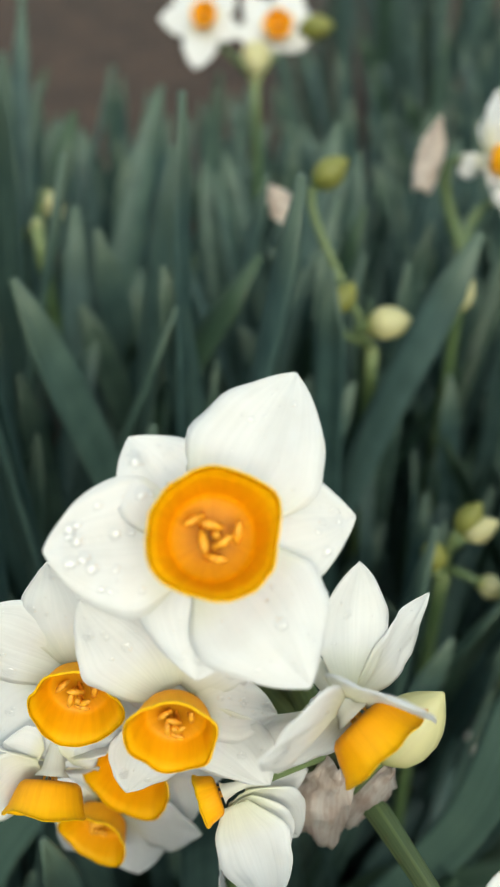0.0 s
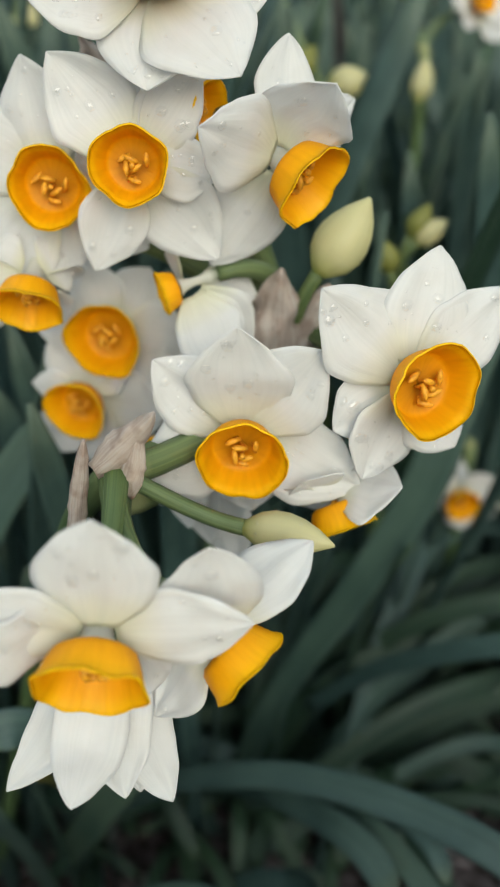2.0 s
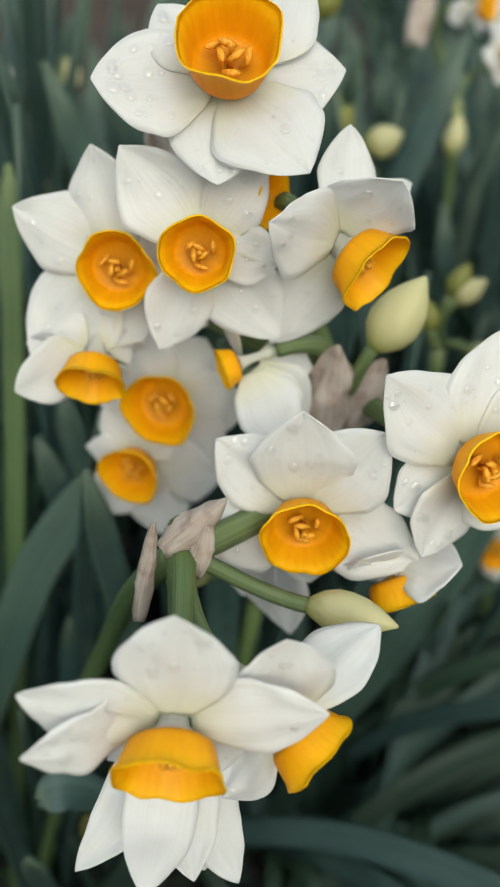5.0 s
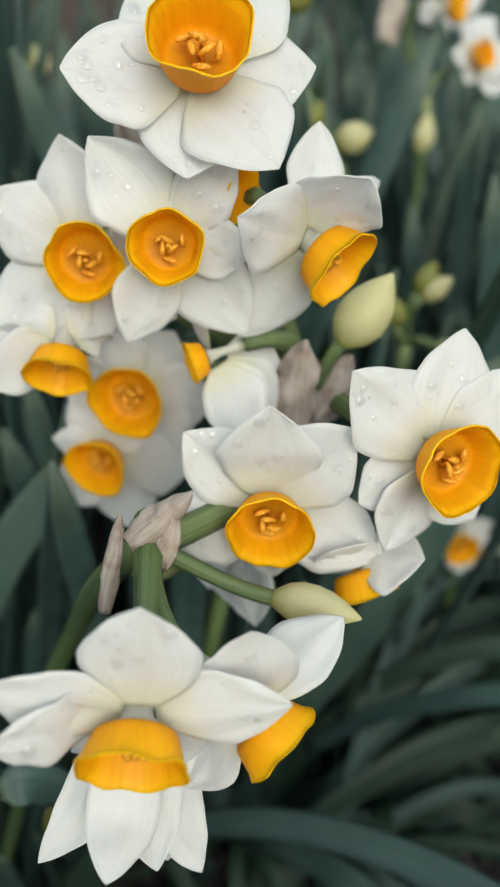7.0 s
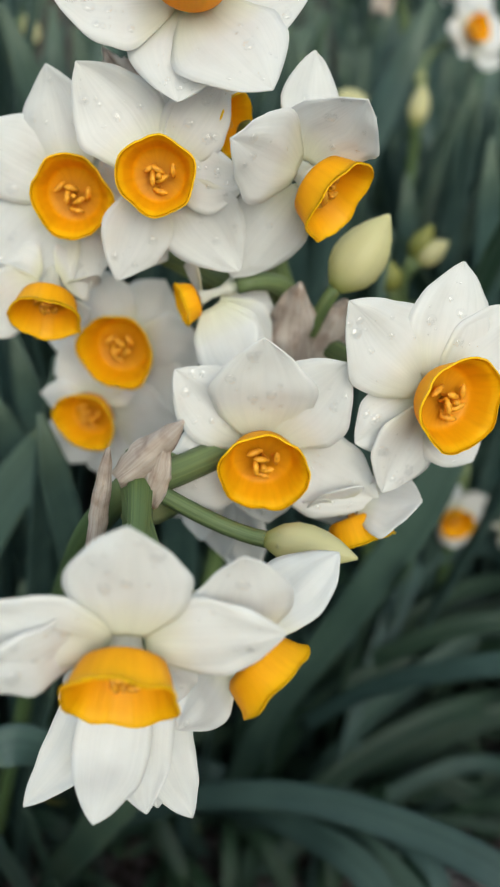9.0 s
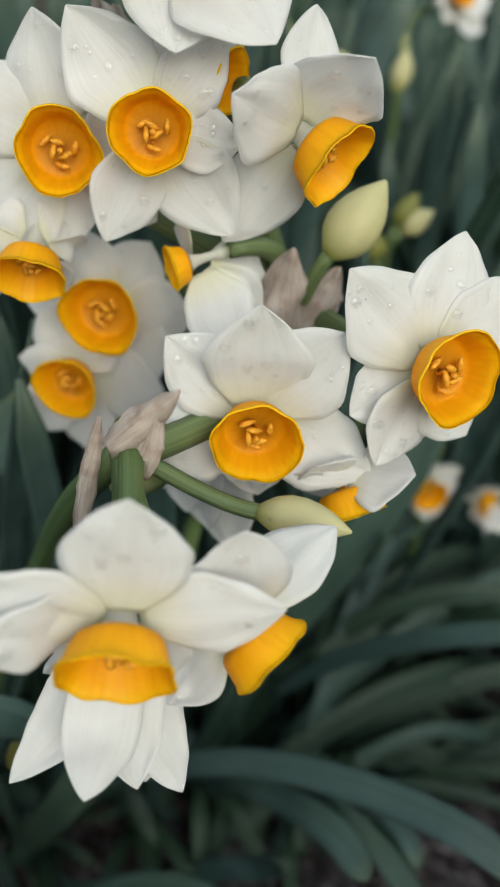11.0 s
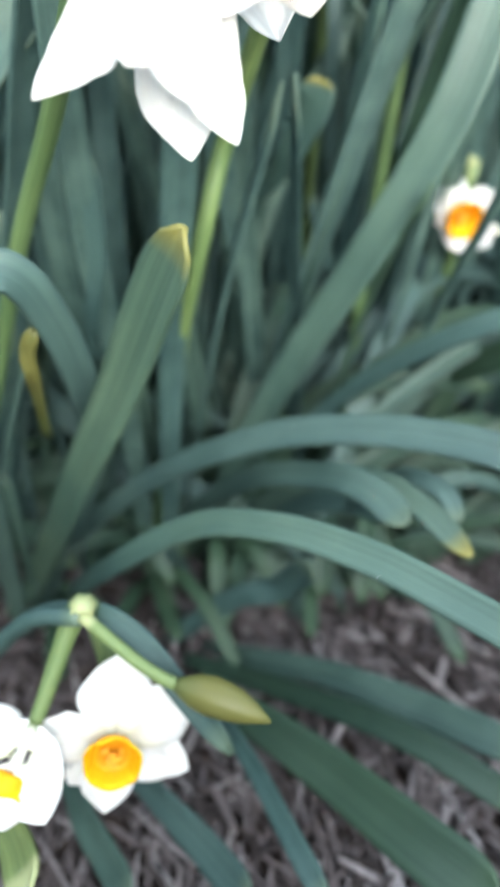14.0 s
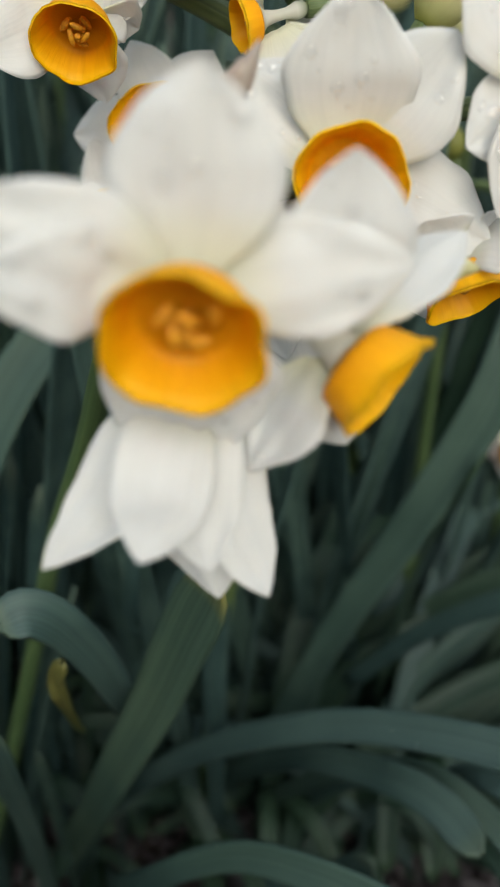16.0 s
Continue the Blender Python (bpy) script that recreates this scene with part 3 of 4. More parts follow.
leaf(front_clump, [(0.0021, 0.1798, 0.0104), (0.0257, 0.1442, 0.0589), (0.0354, 0.1194, 0.0816), (0.0409, 0.1043, 0.0990), (0.0474, 0.0935, 0.1027), (0.0502, 0.0852, 0.0996)], 0.0051, (-0.05, -0.71, 0.70))
leaf(front_clump, [(0.0017, 0.1714, 0.0173), (0.0184, 0.1442, 0.0580), (0.0326, 0.1276, 0.0739), (0.0435, 0.1073, 0.0834)], 0.0080, (-0.05, -0.71, 0.70))
leaf(front_clump, [(0.0215, 0.1746, 0.0673), (0.0436, 0.1601, 0.0982), (0.0664, 0.1418, 0.1228), (0.0872, 0.1291, 0.1356)], 0.0067, (-0.05, -0.71, 0.70))
leaf(front_clump, [(0.0565, 0.2248, 0.0501), (0.0756, 0.2007, 0.0752), (0.0929, 0.1755, 0.0982), (0.1105, 0.1583, 0.1134)], 0.0114, (-0.05, -0.71, 0.70), LEAF_GREEN)
leaf(front_clump, [(-0.0236, 0.1399, 0.0038), (-0.0003, 0.1304, 0.0327), (0.0132, 0.1233, 0.0434), (0.0208, 0.1106, 0.0651)], 0.0087, (-0.05, -0.71, 0.70))
leaf(front_clump, [(-0.0200, 0.1464, -0.0060), (0.0224, 0.1060, 0.0260), (0.0484, 0.0805, 0.0388), (0.0689, 0.0591, 0.0475)], 0.0093, (-0.05, -0.71, 0.70))
leaf(front_clump, [(-0.0174, 0.1289, 0.0070), (0.0199, 0.0908, 0.0317), (0.0436, 0.0656, 0.0449), (0.0640, 0.0459, 0.0459)], 0.0076, (-0.05, -0.71, 0.70), LEAF_GREEN)
leaf(front_clump, [(-0.0117, 0.1022, 0.0262), (0.0110, 0.0711, 0.0399), (0.0298, 0.0441, 0.0494), (0.0478, 0.0212, 0.0552)], 0.0129, (-0.05, -0.71, 0.70), LEAF_GREEN)
leaf(front_clump, [(-0.0085, 0.0921, 0.0307), (0.0004, 0.0627, 0.0455), (0.0071, 0.0410, 0.0522), (0.0136, 0.0233, 0.0548)], 0.0048, (-0.05, -0.71, 0.70))
leaf(front_clump, [(-0.0342, 0.0848, 0.0154), (-0.0161, 0.0554, 0.0314), (-0.0003, 0.0330, 0.0378)], 0.0081, (-0.05, -0.71, 0.70))
leaf(front_clump, [(-0.0531, 0.0876, 0.0179), (-0.0411, 0.0616, 0.0284), (-0.0264, 0.0346, 0.0375)], 0.0072, (-0.05, -0.71, 0.70))
leaf(front_clump, [(0.0045, 0.1999, 0.1393), (0.0137, 0.1837, 0.1553), (0.0211, 0.1746, 0.1726), (0.0236, 0.1738, 0.1821)], 0.0098, (-0.05, -0.71, 0.70), LEAF_YELLOW)
leaf(front_clump, [(-0.0207, 0.1777, 0.0991), (-0.0366, 0.1343, 0.1193), (-0.0336, 0.1221, 0.1519), (-0.0334, 0.1172, 0.1754)], 0.0044, (-0.05, -0.71, 0.70))
leaf(front_clump, [(-0.0650, 0.1591, 0.0160), (-0.0409, 0.1322, 0.0862), (-0.0369, 0.1035, 0.1275), (-0.0400, 0.0882, 0.1518), (-0.0445, 0.0806, 0.1616), (-0.0494, 0.0779, 0.1612)], 0.0081, (0.03, -0.79, 0.61))
leaf(front_clump, [(-0.0724, 0.1431, 0.0070), (-0.0689, 0.1259, 0.0478), (-0.0620, 0.1020, 0.0997), (-0.0590, 0.0869, 0.1318)], 0.0070, (0.03, -0.79, 0.61))
leaf(front_clump, [(-0.0758, 0.1587, -0.0130), (-0.0487, 0.1432, 0.0696), (-0.0306, 0.1339, 0.1193), (-0.0174, 0.1303, 0.1465)], 0.0066, (-0.05, -0.71, 0.70))
leaf(front_clump, [(-0.0101, 0.1869, 0.0631), (-0.0126, 0.1762, 0.0871), (-0.0165, 0.1712, 0.1098), (-0.0272, 0.1679, 0.1346)], 0.0089, (-0.05, -0.71, 0.70))
leaf(front_clump, [(-0.0261, 0.1725, 0.0582), (-0.0282, 0.1535, 0.0893), (-0.0310, 0.1422, 0.1121)], 0.0066, (-0.05, -0.71, 0.70))
leaf(front_clump, [(0.0392, 0.2238, 0.1096), (0.0345, 0.2199, 0.1238), (0.0292, 0.2167, 0.1388)], 0.0058, (-0.05, -0.71, 0.70))
leaf(front_clump, [(0.0444, 0.2537, 0.1183), (0.0393, 0.2511, 0.1556), (0.0374, 0.2476, 0.1916), (0.0373, 0.2558, 0.2265)], 0.0051, (-0.05, -0.71, 0.70))
leaf(front_clump, [(-0.1423, 0.1590, -0.0046), (-0.1022, 0.1444, 0.0922), (-0.0765, 0.1349, 0.1486), (-0.0602, 0.1363, 0.1826), (-0.0392, 0.1387, 0.2077)], 0.0123, (0.03, -0.79, 0.61), LEAF_YELLOW)
leaf(front_clump, [(-0.1114, 0.1533, -0.0200), (-0.0900, 0.1538, 0.0858), (-0.0742, 0.1518, 0.1733), (-0.0649, 0.1574, 0.2383), (-0.0609, 0.1633, 0.2778)], 0.0059, (0.03, -0.79, 0.61), STEM)
leaf(front_clump, [(-0.1032, 0.1602, -0.0051), (-0.0857, 0.1575, 0.0937), (-0.0766, 0.1651, 0.1634), (-0.0623, 0.1625, 0.2097)], 0.0041, (0.03, -0.79, 0.61), LEAF_GREEN)
leaf(front_clump, [(-0.0480, 0.1115, 0.1080), (-0.0443, 0.0911, 0.1334), (-0.0438, 0.0863, 0.1428), (-0.0415, 0.0846, 0.1486)], 0.0033, (0.03, -0.74, 0.67), BUD_OLIVE, label='withered yellow leaf tip')
# ---- the bent stem near the ground ----
fallen_stem = thing("flowering_stem", (-0.0931, 0.0780, 0.0000), "short bent narcissus stem with two small flowers near the mulch", "flower", "narcissus stems")
NODE_FALLEN = (-0.0330, 0.0541, 0.1032)
scape(fallen_stem, [(-0.0931, 0.0780, 0.0000), (-0.0661, 0.0707, 0.0617), (-0.0467, 0.0602, 0.0950), NODE_FALLEN], 0.0036, LEAF)
flower(fallen_stem, (-0.0277, 0.0400, 0.0778), (0.082, -0.947, 0.309), 0.0056, [(83, 0.0206, 0, 0.0152), (31, 0.0204, 0, 0.0151), (-31, 0.0173, -7, 0.0128), (-101, 0.0153, 4, 0.0113), (158, 0.0169, 0, 0.0125), (-136, 0.0138, -8, 0.0102)], NODE_FALLEN, deep=0.7, drops=6)
flower(fallen_stem, (-0.0474, 0.0352, 0.0782), (-0.416, -0.697, -0.583), 0.0046, [(141, 0.0128, -36, 0.0112, -62), (120, 0.0075, -84, 0.0112, 48), (-19, 0.0089, -15, 0.0112, 68), (-15, 0.0126, 38, 0.0119, 59), (-18, 0.0118, 75, 0.0112, 54), (176, 0.0112, 46, 0.0104)], NODE_FALLEN, pull=0.004)
bud(fallen_stem, (-0.0153, 0.0435, 0.0959), (0.0021, 0.0367, 0.0928), 0.0071, NODE_FALLEN, mat=BUD_OLIVE, label="yellow-green closed bud")
leaf(front_clump, [(-0.0829, 0.0935, 0.0244), (-0.0514, 0.0699, 0.0833), (-0.0343, 0.0610, 0.0977), (-0.0239, 0.0551, 0.0974), (-0.0143, 0.0471, 0.0894), (-0.0047, 0.0433, 0.0756)], 0.0048, (-0.05, -0.71, 0.70))
leaf(front_clump, [(-0.0655, 0.0654, 0.0424), (-0.0493, 0.0381, 0.0617), (-0.0414, 0.0219, 0.0670)], 0.0078, (-0.05, -0.71, 0.70), PEDICEL, drops=14)
# ---- flowers and buds further back ----
back_stem = thing("flowering_stem", (-0.0018, 0.5089, 0.0000), "distant narcissus stem with two open white flowers", "flower", "narcissus stems")
NODE = (-0.0020, 0.4889, 0.3430)
scape(back_stem, [(-0.0018, 0.5089, 0.0000), (-0.0019, 0.5049, 0.1686), NODE], 0.0042)
flower(back_stem, (-0.0300, 0.4962, 0.3780), (-0.081, -0.920, 0.384), 0.0071, [(176, 0.0270, -1, 0.0200), (-103, 0.0270, -1, 0.0200), (129, 0.0270, -1, 0.0200), (56, 0.0270, -1, 0.0200), (-24, 0.0217, -1, 0.0160), (-74, 0.0153, -2, 0.0113)], NODE)
flower(back_stem, (0.0110, 0.4935, 0.3720), (0.068, -0.921, 0.384), 0.0080, [(7, 0.0270, -1, 0.0200), (-94, 0.0136, -2, 0.0104), (-177, 0.0243, -1, 0.0180), (130, 0.0270, -1, 0.0200), (58, 0.0270, -1, 0.0200), (-29, 0.0189, -2, 0.0140)], NODE)
bud(back_stem, (-0.0010, 0.5000, 0.3620), (-0.0010, 0.4850, 0.3480), 0.0162, NODE)
bud(back_stem, (0.0233, 0.5028, 0.3690), (0.0420, 0.4944, 0.3700), 0.0125, NODE, mat=BUD_YELLOW)
right_stem = thing("flowering_stem", (0.0697, 0.3225, 0.0000), "narcissus stem with white flowers and a dry sheath", "flower", "narcissus stems")
NODE = (0.0774, 0.3025, 0.2800)
scape(right_stem, [(0.0697, 0.3225, 0.0000), (0.0735, 0.3185, 0.1417), NODE], 0.0042)
flower(right_stem, (0.0870, 0.2975, 0.3160), (0.881, -0.474, 0.006), 0.0060, [(-153, 0.0116, -47, 0.0104), (-127, 0.0136, 19, 0.0104), (54, 0.0270, -3, 0.0200), (66, 0.0147, -15, 0.0109), (26, 0.0252, 26, 0.0186), (-86, 0.0216, 50, 0.0160)], NODE)
flower(right_stem, (0.1070, 0.3300, 0.3000), (0.592, -0.757, 0.276), 0.0062, [(173, 0.0138, -2, 0.0104), (-120, 0.0114, -3, 0.0104), (96, 0.0168, -2, 0.0124), (39, 0.0270, -1, 0.0200), (1, 0.0270, 2, 0.0200), (-30, 0.0254, -1, 0.0188)], NODE)
bud(right_stem, (0.0730, 0.2900, 0.2640), (0.0760, 0.2920, 0.2790), 0.0080, NODE)
spathe(right_stem, (0.0610, 0.3100, 0.3050), (0.0670, 0.3150, 0.3300), 0.010, (0.00, -0.80, 0.60), 3.0)
bud_stem = thing("flowering_stem", (0.0334, 0.2701, 0.0000), "narcissus stem with a white bud and a yellow bud", "flower", "narcissus stems")
NODE = (0.0371, 0.2501, 0.2634)
scape(bud_stem, [(0.0334, 0.2701, 0.0000), (0.0353, 0.2661, 0.1417), NODE], 0.0042)
bud(bud_stem, (0.0345, 0.2460, 0.2727), (0.0485, 0.2430, 0.2740), 0.0100, NODE)
bud(bud_stem, (0.0245, 0.2500, 0.2760), (0.0305, 0.2520, 0.2850), 0.0073, NODE, mat=BUD_YELLOW)
bud(bud_stem, (0.0185, 0.2620, 0.3125), (0.0285, 0.2600, 0.3205), 0.0091, NODE, mat=BUD_YELLOW)
spathe(bud_stem, (0.0130, 0.2700, 0.3020), (0.0045, 0.2700, 0.3125), 0.010, (0.00, -0.80, 0.60), 5.0)
cluster_stem = thing("flowering_stem", (0.0465, 0.2131, 0.0000), "narcissus stem with a cluster of yellow-green buds", "flower", "narcissus stems")
NODE = (0.0517, 0.1931, 0.2180)
scape(cluster_stem, [(0.0465, 0.2131, 0.0000), (0.0491, 0.2091, 0.1190), NODE], 0.0042)
bud(cluster_stem, (0.0536, 0.1832, 0.2338), (0.0612, 0.1805, 0.2403), 0.0064, NODE)
bud(cluster_stem, (0.0520, 0.1840, 0.2353), (0.0566, 0.1826, 0.2447), 0.0064, NODE, mat=BUD_YELLOW)
bud(cluster_stem, (0.0461, 0.1798, 0.2267), (0.0437, 0.1786, 0.2362), 0.0064, NODE, mat=BUD_YELLOW)
bud(cluster_stem, (0.0590, 0.1850, 0.2190), (0.0665, 0.1830, 0.2155), 0.0064, NODE)
low_back_stem = thing("flowering_stem", (0.0830, 0.2337, 0.0000), "small narcissus stem with white flowers among leaves", "flower", "narcissus stems")
NODE = (0.0850, 0.2180, 0.1500)
scape(low_back_stem, [(0.0830, 0.2337, 0.0000), (0.0840, 0.2290, 0.0800), NODE], 0.0042)
flower(low_back_stem, (0.0791, 0.2000, 0.1360), (0.154, -0.974, -0.165), 0.0062, [(141, 0.0135, -2, 0.0104), (21, 0.0150, -2, 0.0111), (-39, 0.0210, -1, 0.0155), (55, 0.0160, -55, 0.0118), (-146, 0.0082, -3, 0.0104), (-83, 0.0137, 25, 0.0104)], NODE)
flower(low_back_stem, (0.1040, 0.2050, 0.1290), (0.818, -0.573, -0.042), 0.0051, [(64, 0.0051, -20, 0.0104), (23, 0.0125, 48, 0.0104), (-73, 0.0180, 60, 0.0133), (-123, 0.0142, 35, 0.0105), (-124, 0.0075, 3, 0.0104)], NODE)
left_stem = thing("flowering_stem", (-0.0715, 0.3144, 0.0000), "narcissus stem with white flowers half hidden by leaves", "flower", "narcissus stems")
NODE = (-0.0795, 0.2944, 0.2969)
scape(left_stem, [(-0.0715, 0.3144, 0.0000), (-0.0755, 0.3104, 0.1584), NODE], 0.0042)
bud(left_stem, (-0.0813, 0.3217, 0.3055), (-0.0753, 0.3116, 0.2969), 0.0076, NODE)
flower(left_stem, (-0.1016, 0.2969, 0.2895), (-0.316, -0.945, 0.081), 0.0062, [(44, 0.0131, -2, 0.0104), (-62, 0.0157, -2, 0.0116), (-126, 0.0216, -1, 0.0160), (-168, 0.0270, -1, 0.0200), (145, 0.0222, -1, 0.0164), (85, 0.0177, -2, 0.0131)], NODE)

# ---- ground ----
def ground_height(x, y):
    return 0.010 * noise.noise((x * 5, y * 5, 0)) + 0.004 * noise.noise((x * 24, y * 24, 2)) + 0.62 * max(0.0, min(y, 3.2) - 0.95)


xs = [math.copysign(abs(k / 40) ** 3 * 300 + abs(k / 40) * 0.6, k) for k in range(-40, 41)]
ys = [-200, -40, -8, -2, -0.8] + [-0.4 + 0.03 * k for k in range(56)] + [1.4, 1.7, 2.2, 2.7, 3.2, 5, 9, 20, 60, 300]
verts = [(x, y, ground_height(x, y)) for y in ys for x in xs]
faces = [(j * 81 + i, j * 81 + i + 1, (j + 1) * 81 + i + 1, (j + 1) * 81 + i) for j in range(len(ys) - 1) for i in range(80)]
ground = mesh_part("ground", verts, faces, SOIL)
tagged(ground, "dark damp soil of the flower bed", "ground", kind="structure")

# ---- bark mulch ----
pick = random.Random(11)
verts, faces = [], []
for _ in range(19000):
    x, y = pick.gauss(0.05, 0.16), pick.uniform(-0.06, 0.62)
    ln, wd, th = pick.uniform(0.006, 0.026), pick.uniform(0.0006, 0.0022), pick.uniform(0.0006, 0.002)
    turn = Euler((pick.gauss(0, 0.22), pick.gauss(0, 0.2), pick.gauss(1.9, 0.75))).to_matrix()
    at = Vector((x, y, ground_height(x, y) + pick.uniform(0.001, 0.007)))
    k = len(verts)
    for sx, wide in ((-1, 0.5), (-0.3, 1.0), (0.4, 0.9), (1, 0.35)):
        for sy, sz in ((-1, -1), (1, -1), (1, 1), (-1, 1)):
            verts.append(at + turn @ Vector((sx * ln / 2, sy * wd / 2 * wide + 0.1 * wd * sx * sx, sz * th / 2 + 0.12 * ln * sx * sx * 0.3)))
    for q in range(3):
        for e in range(4):
            a, c = k + q * 4 + e, k + q * 4 + (e + 1) % 4
            faces.append((a, c, c + 4, a + 4))
    faces.append((k + 3, k + 2, k + 1, k))
    faces.append((k + 12, k + 13, k + 14, k + 15))
mulch = mesh_part("bark_mulch", verts, faces, CHIP, smooth=False)
tagged(mulch, "brown shredded bark mulch covering the soil", "mulch", kind="stuff")

# ---- leaf clumps behind, and unseen ones added to shade the ground ----
LEAF_MESHES = []
for k in range(14):
    h = 1.0
    lean, curl = rng.uniform(-0.05, 0.10), rng.choice((0.0, 0.02, 0.05, 0.10))
    pts = [Vector((0, 0, 0)), Vector((lean * 0.3, 0, 0.35)), Vector((lean * 0.8 + curl * 0.25, 0, 0.7)), Vector((lean + curl, 0, 1.0 - curl * 0.5))]
    v, f, uv = sheet(leaf_rows(pts, rng.uniform(0.028, 0.042), (1, 0.3, 0), rng.random() * 30, count=16, twist=rng.uniform(-1.2, 1.2)), 0.004)
    me = bpy.data.meshes.new("leaf")
    me.from_pydata([tuple(p) for p in v], [], f)
    layer = me.uv_layers.new(name="UVMap")
    for loop in me.loops:
        layer.data[loop.index].uv = uv[loop.vertex_index]
    me.polygons.foreach_set("use_smooth", [True] * len(me.polygons))
    me.materials.append(LEAF if k % 7 else LEAF_GREEN)
    LEAF_MESHES.append(me)


def upright_clump(x, y, count, height, spread):
    """Upright strap leaves that rise from one bulb cluster."""
    clump = thing("leaf_clump", (x, y, ground_height(x, y) - 0.004), "dense clump of upright blue-green narcissus leaves; those around the camera are added for shade", "plant", "leaf clumps")
    for _ in range(count):
        ob = new("leaf", pick.choice(LEAF_MESHES))
        ob.parent = clump
        h = height * pick.uniform(0.82, 1.10)
        ang = pick.uniform(0, 2 * math.pi)
        r = spread * math.sqrt(pick.random())
        lean = radians(pick.uniform(-2, 5) + 11 * r / spread)
        ob.matrix_basis = Matrix.Translation((r * math.cos(ang), r * math.sin(ang), 0)) @ Matrix.Rotation(ang, 4, "Z") @ Matrix.Rotation(lean, 4, "Y") @ Matrix.Rotation(pick.uniform(-0.9, 0.9), 4, "Z") @ Matrix.Scale(h, 4)


for x, y, count, height, spread in (
    (-0.03, 0.20, 30, 0.235, 0.035), (0.03, 0.225, 24, 0.22, 0.03), (-0.12, 0.22, 34, 0.29, 0.045), (-0.07, 0.27, 38, 0.32, 0.045),
    (0.02, 0.30, 36, 0.29, 0.05), (0.10, 0.29, 34, 0.26, 0.05), (0.17, 0.26, 26, 0.25, 0.05), (-0.16, 0.31, 34, 0.36, 0.05),
    (0.00, 0.40, 36, 0.305, 0.06), (0.10, 0.42, 34, 0.30, 0.06), (0.20, 0.40, 30, 0.29, 0.06), (-0.10, 0.40, 36, 0.30, 0.06),
    (-0.24, 0.42, 30, 0.36, 0.06), (0.05, 0.56, 32, 0.31, 0.07), (0.18, 0.58, 32, 0.32, 0.07), (0.32, 0.54, 28, 0.33, 0.07),
    (0.10, 0.74, 30, 0.32, 0.09), (0.28, 0.76, 30, 0.34, 0.09), (0.45, 0.74, 26, 0.36, 0.09), (-0.32, 0.62, 20, 0.34, 0.08),
    (0.20, 0.98, 30, 0.38, 0.11), (0.42, 1.00, 30, 0.42, 0.11), (0.30, 1.25, 34, 0.42, 0.14), (0.16, 1.20, 30, 0.40, 0.12),
    (-0.14, 0.58, 30, 0.33, 0.07), (-0.02, 0.66, 28, 0.31, 0.07), (-0.20, 0.82, 28, 0.34, 0.09), (-0.05, 0.92, 28, 0.33, 0.10), (-0.40, 0.92, 26, 0.36, 0.10),
    # added out of view beside and behind the camera, to block low light
    (-0.16, -0.20, 34, 0.24, 0.05), (0.00, -0.30, 36, 0.26, 0.06), (0.16, -0.21, 34, 0.24, 0.05), (0.30, -0.06, 34, 0.25, 0.06), (-0.30, -0.06, 34, 0.26, 0.06),
    (-0.14, -0.40, 34, 0.28, 0.06), (0.13, -0.42, 34, 0.28, 0.06), (0.34, -0.30, 32, 0.28, 0.07), (-0.34, -0.30, 32, 0.28, 0.07), (0.40, 0.16, 30, 0.27, 0.06), (-0.34, 0.20, 30, 0.30, 0.06),
    (-0.09, -0.15, 30, 0.14, 0.035), (0.09, -0.15, 30, 0.14, 0.035), (0.00, -0.17, 30, 0.15, 0.035), (0.20, -0.08, 30, 0.17, 0.04), (-0.20, -0.08, 30, 0.18, 0.04),
    (-0.105, 0.175, 26, 0.16, 0.03), (-0.17, 0.15, 24, 0.18, 0.035), (0.21, 0.20, 22, 0.14, 0.03), (-0.22, 0.08, 20, 0.24, 0.04), (0.27, 0.10, 18, 0.20, 0.04), (-0.07, 0.17, 18, 0.10, 0.03),
):
    upright_clump(x, y, count, height, spread)

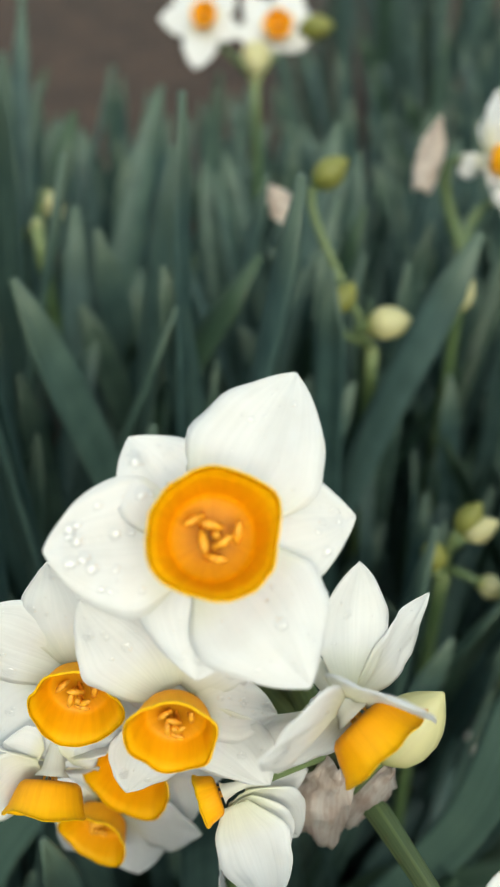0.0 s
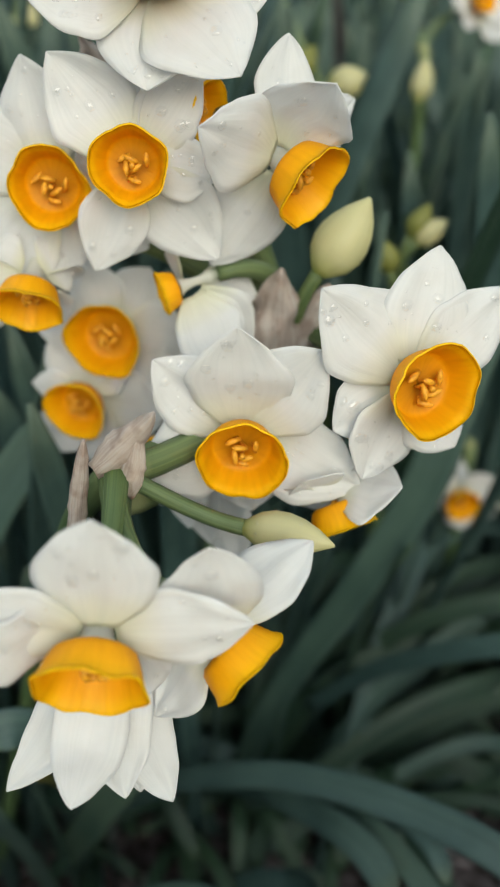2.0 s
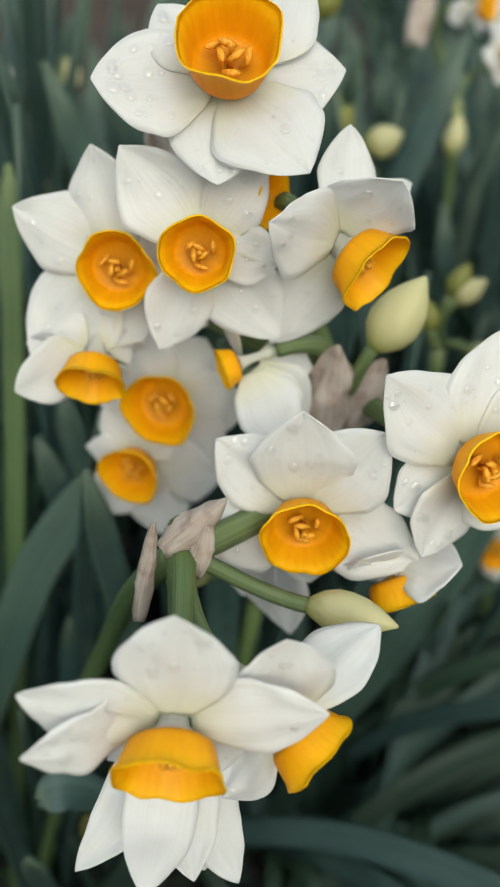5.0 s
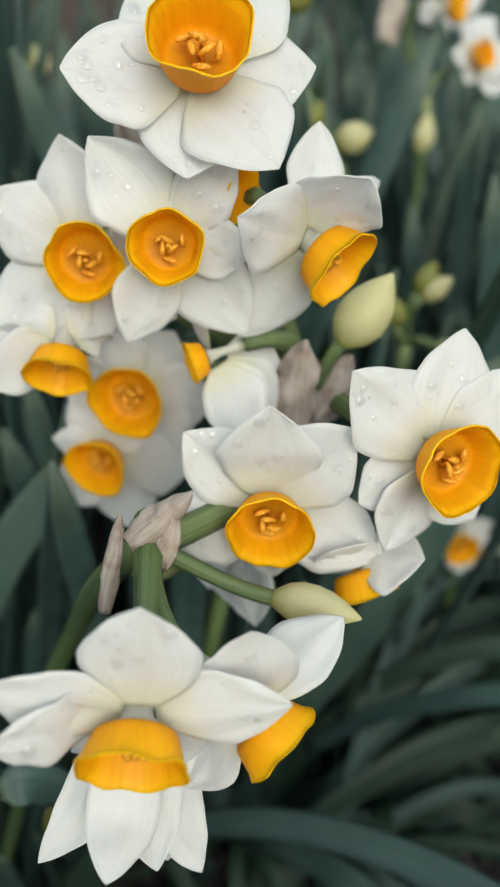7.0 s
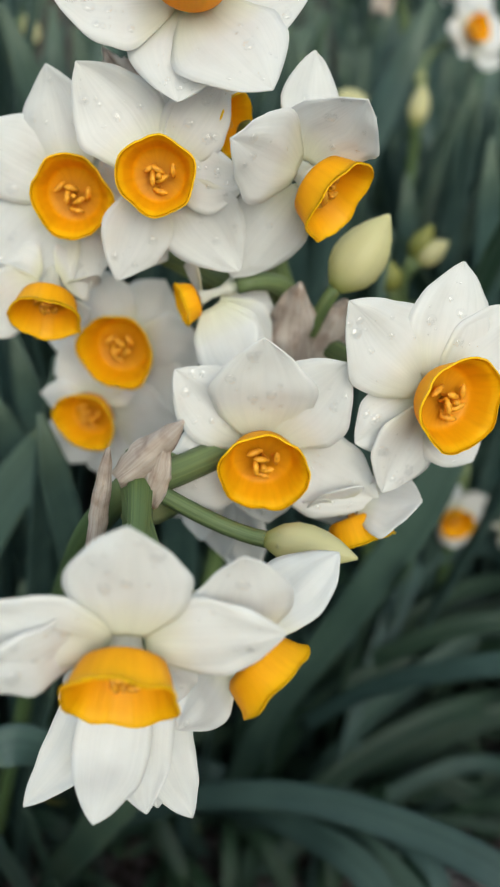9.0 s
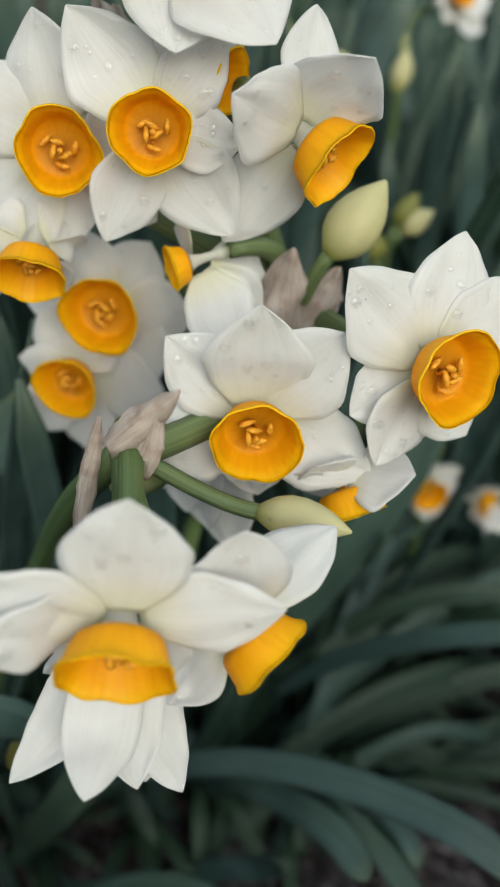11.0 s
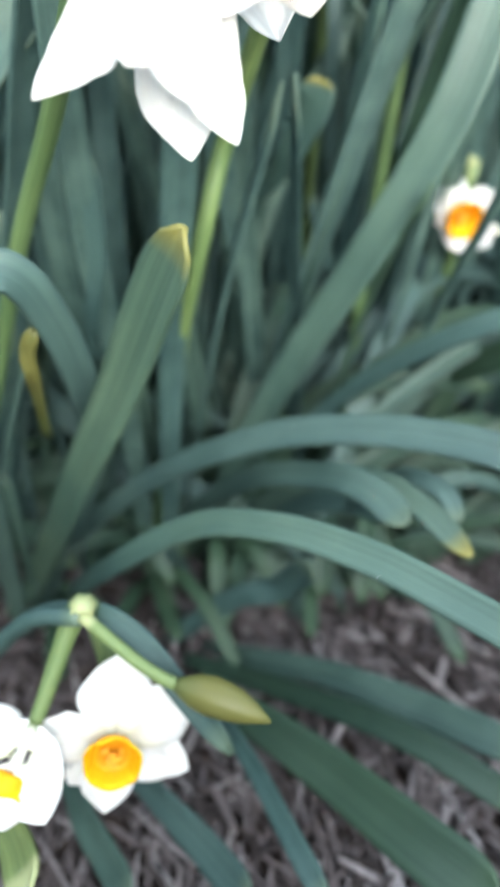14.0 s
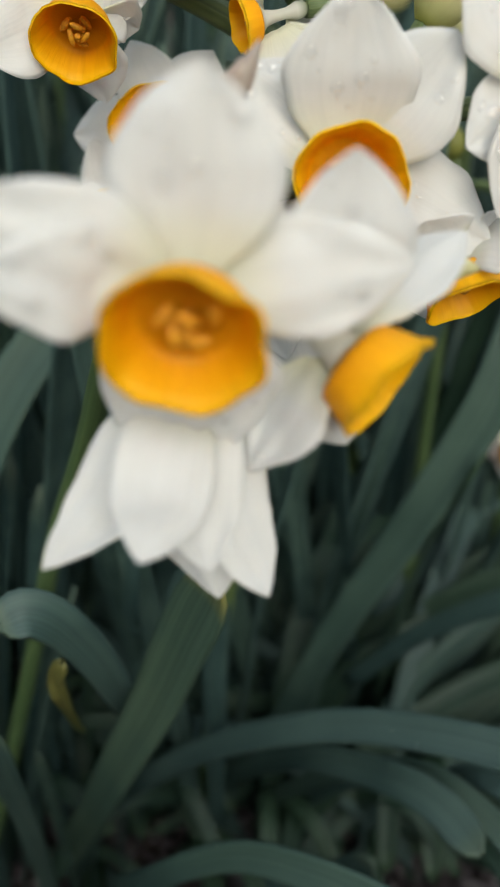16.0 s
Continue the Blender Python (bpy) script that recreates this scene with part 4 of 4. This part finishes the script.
# arching leaves that fan out of the clump in front
for k in range(60):
    turn = radians(pick.choice((pick.uniform(-30, 70), pick.uniform(-20, 60), pick.uniform(100, 165))))
    way = Vector((math.cos(turn), 0.75 * math.sin(turn) + 0.1, 0))
    foot = Vector((pick.uniform(-0.03, 0.05), pick.uniform(0.15, 0.24), 0))
    reach, top = pick.uniform(0.10, 0.21), pick.uniform(0.04, 0.11)
    if way.x < 0:
        reach, top = reach * 0.7, top * 0.65
    pts = [foot, foot + way * reach * 0.25 + Vector((0, 0, top * 0.7)), foot + way * reach * 0.6 + Vector((0, 0, top)), foot + way * reach + Vector((0, 0, top * pick.uniform(0.45, 0.95)))]
    leaf(front_clump, pts, pick.uniform(0.006, 0.011), (pick.uniform(-0.3, 0.3), -0.55, 0.8), pick.choice((LEAF, LEAF, LEAF_GREEN)))

# low leaves that sprawl from the foot of the clump
for k in range(130):
    foot = Vector((pick.uniform(-0.115, 0.085), pick.uniform(0.165, 0.25), 0))
    turn = radians(pick.uniform(-165, -15) if k % 3 else pick.uniform(-40, 30))
    way = Vector((math.cos(turn), 0.55 * math.sin(turn), 0))
    reach, top = pick.uniform(0.05, 0.12), pick.uniform(0.012, 0.045)
    pts = [foot, foot + way * reach * 0.3 + Vector((0, 0, top * 0.8)), foot + way * reach * 0.65 + Vector((0, 0, top)), foot + way * reach + Vector((0, 0, top * pick.uniform(0.35, 0.8) + 0.004))]
    leaf(front_clump, pts, pick.uniform(0.0042, 0.008), (pick.uniform(-0.4, 0.4), -0.5, 0.8), LEAF_GREEN)

# single bark chips on top of the mulch, beside the clump
CHIPS = []
for k in range(10):
    ln, wd, th = pick.uniform(0.010, 0.026), pick.uniform(0.0009, 0.0024), pick.uniform(0.0007, 0.0016)
    v = []
    for sx, wide in ((-1, 0.5), (-0.3, 1.0), (0.4, 0.9), (1, 0.35)):
        for sy, sz in ((-1, -1), (1, -1), (1, 1), (-1, 1)):
            v.append((sx * ln / 2, sy * wd / 2 * wide + 0.1 * wd * sx * sx, sz * th / 2 + 0.04 * ln * sx * sx))
    f = [(q * 4 + e, q * 4 + (e + 1) % 4, q * 4 + (e + 1) % 4 + 4, q * 4 + e + 4) for q in range(3) for e in range(4)] + [(3, 2, 1, 0), (12, 13, 14, 15)]
    me = bpy.data.meshes.new("bark_chip")
    me.from_pydata(v, [], f)
    me.materials.append(CHIP_SINGLE)
    CHIPS.append(me)
for _ in range(280):
    x, y = pick.uniform(-0.06, 0.16), pick.uniform(-0.01, 0.17)
    ob = new("bark_chip", pick.choice(CHIPS))
    ob.parent = ground
    ob.matrix_basis = Matrix.Translation((x, y, ground_height(x, y) + pick.uniform(0.006, 0.009))) @ Euler((pick.gauss(0, 0.15), pick.gauss(0, 0.12), pick.gauss(1.9, 0.7))).to_matrix().to_4x4()
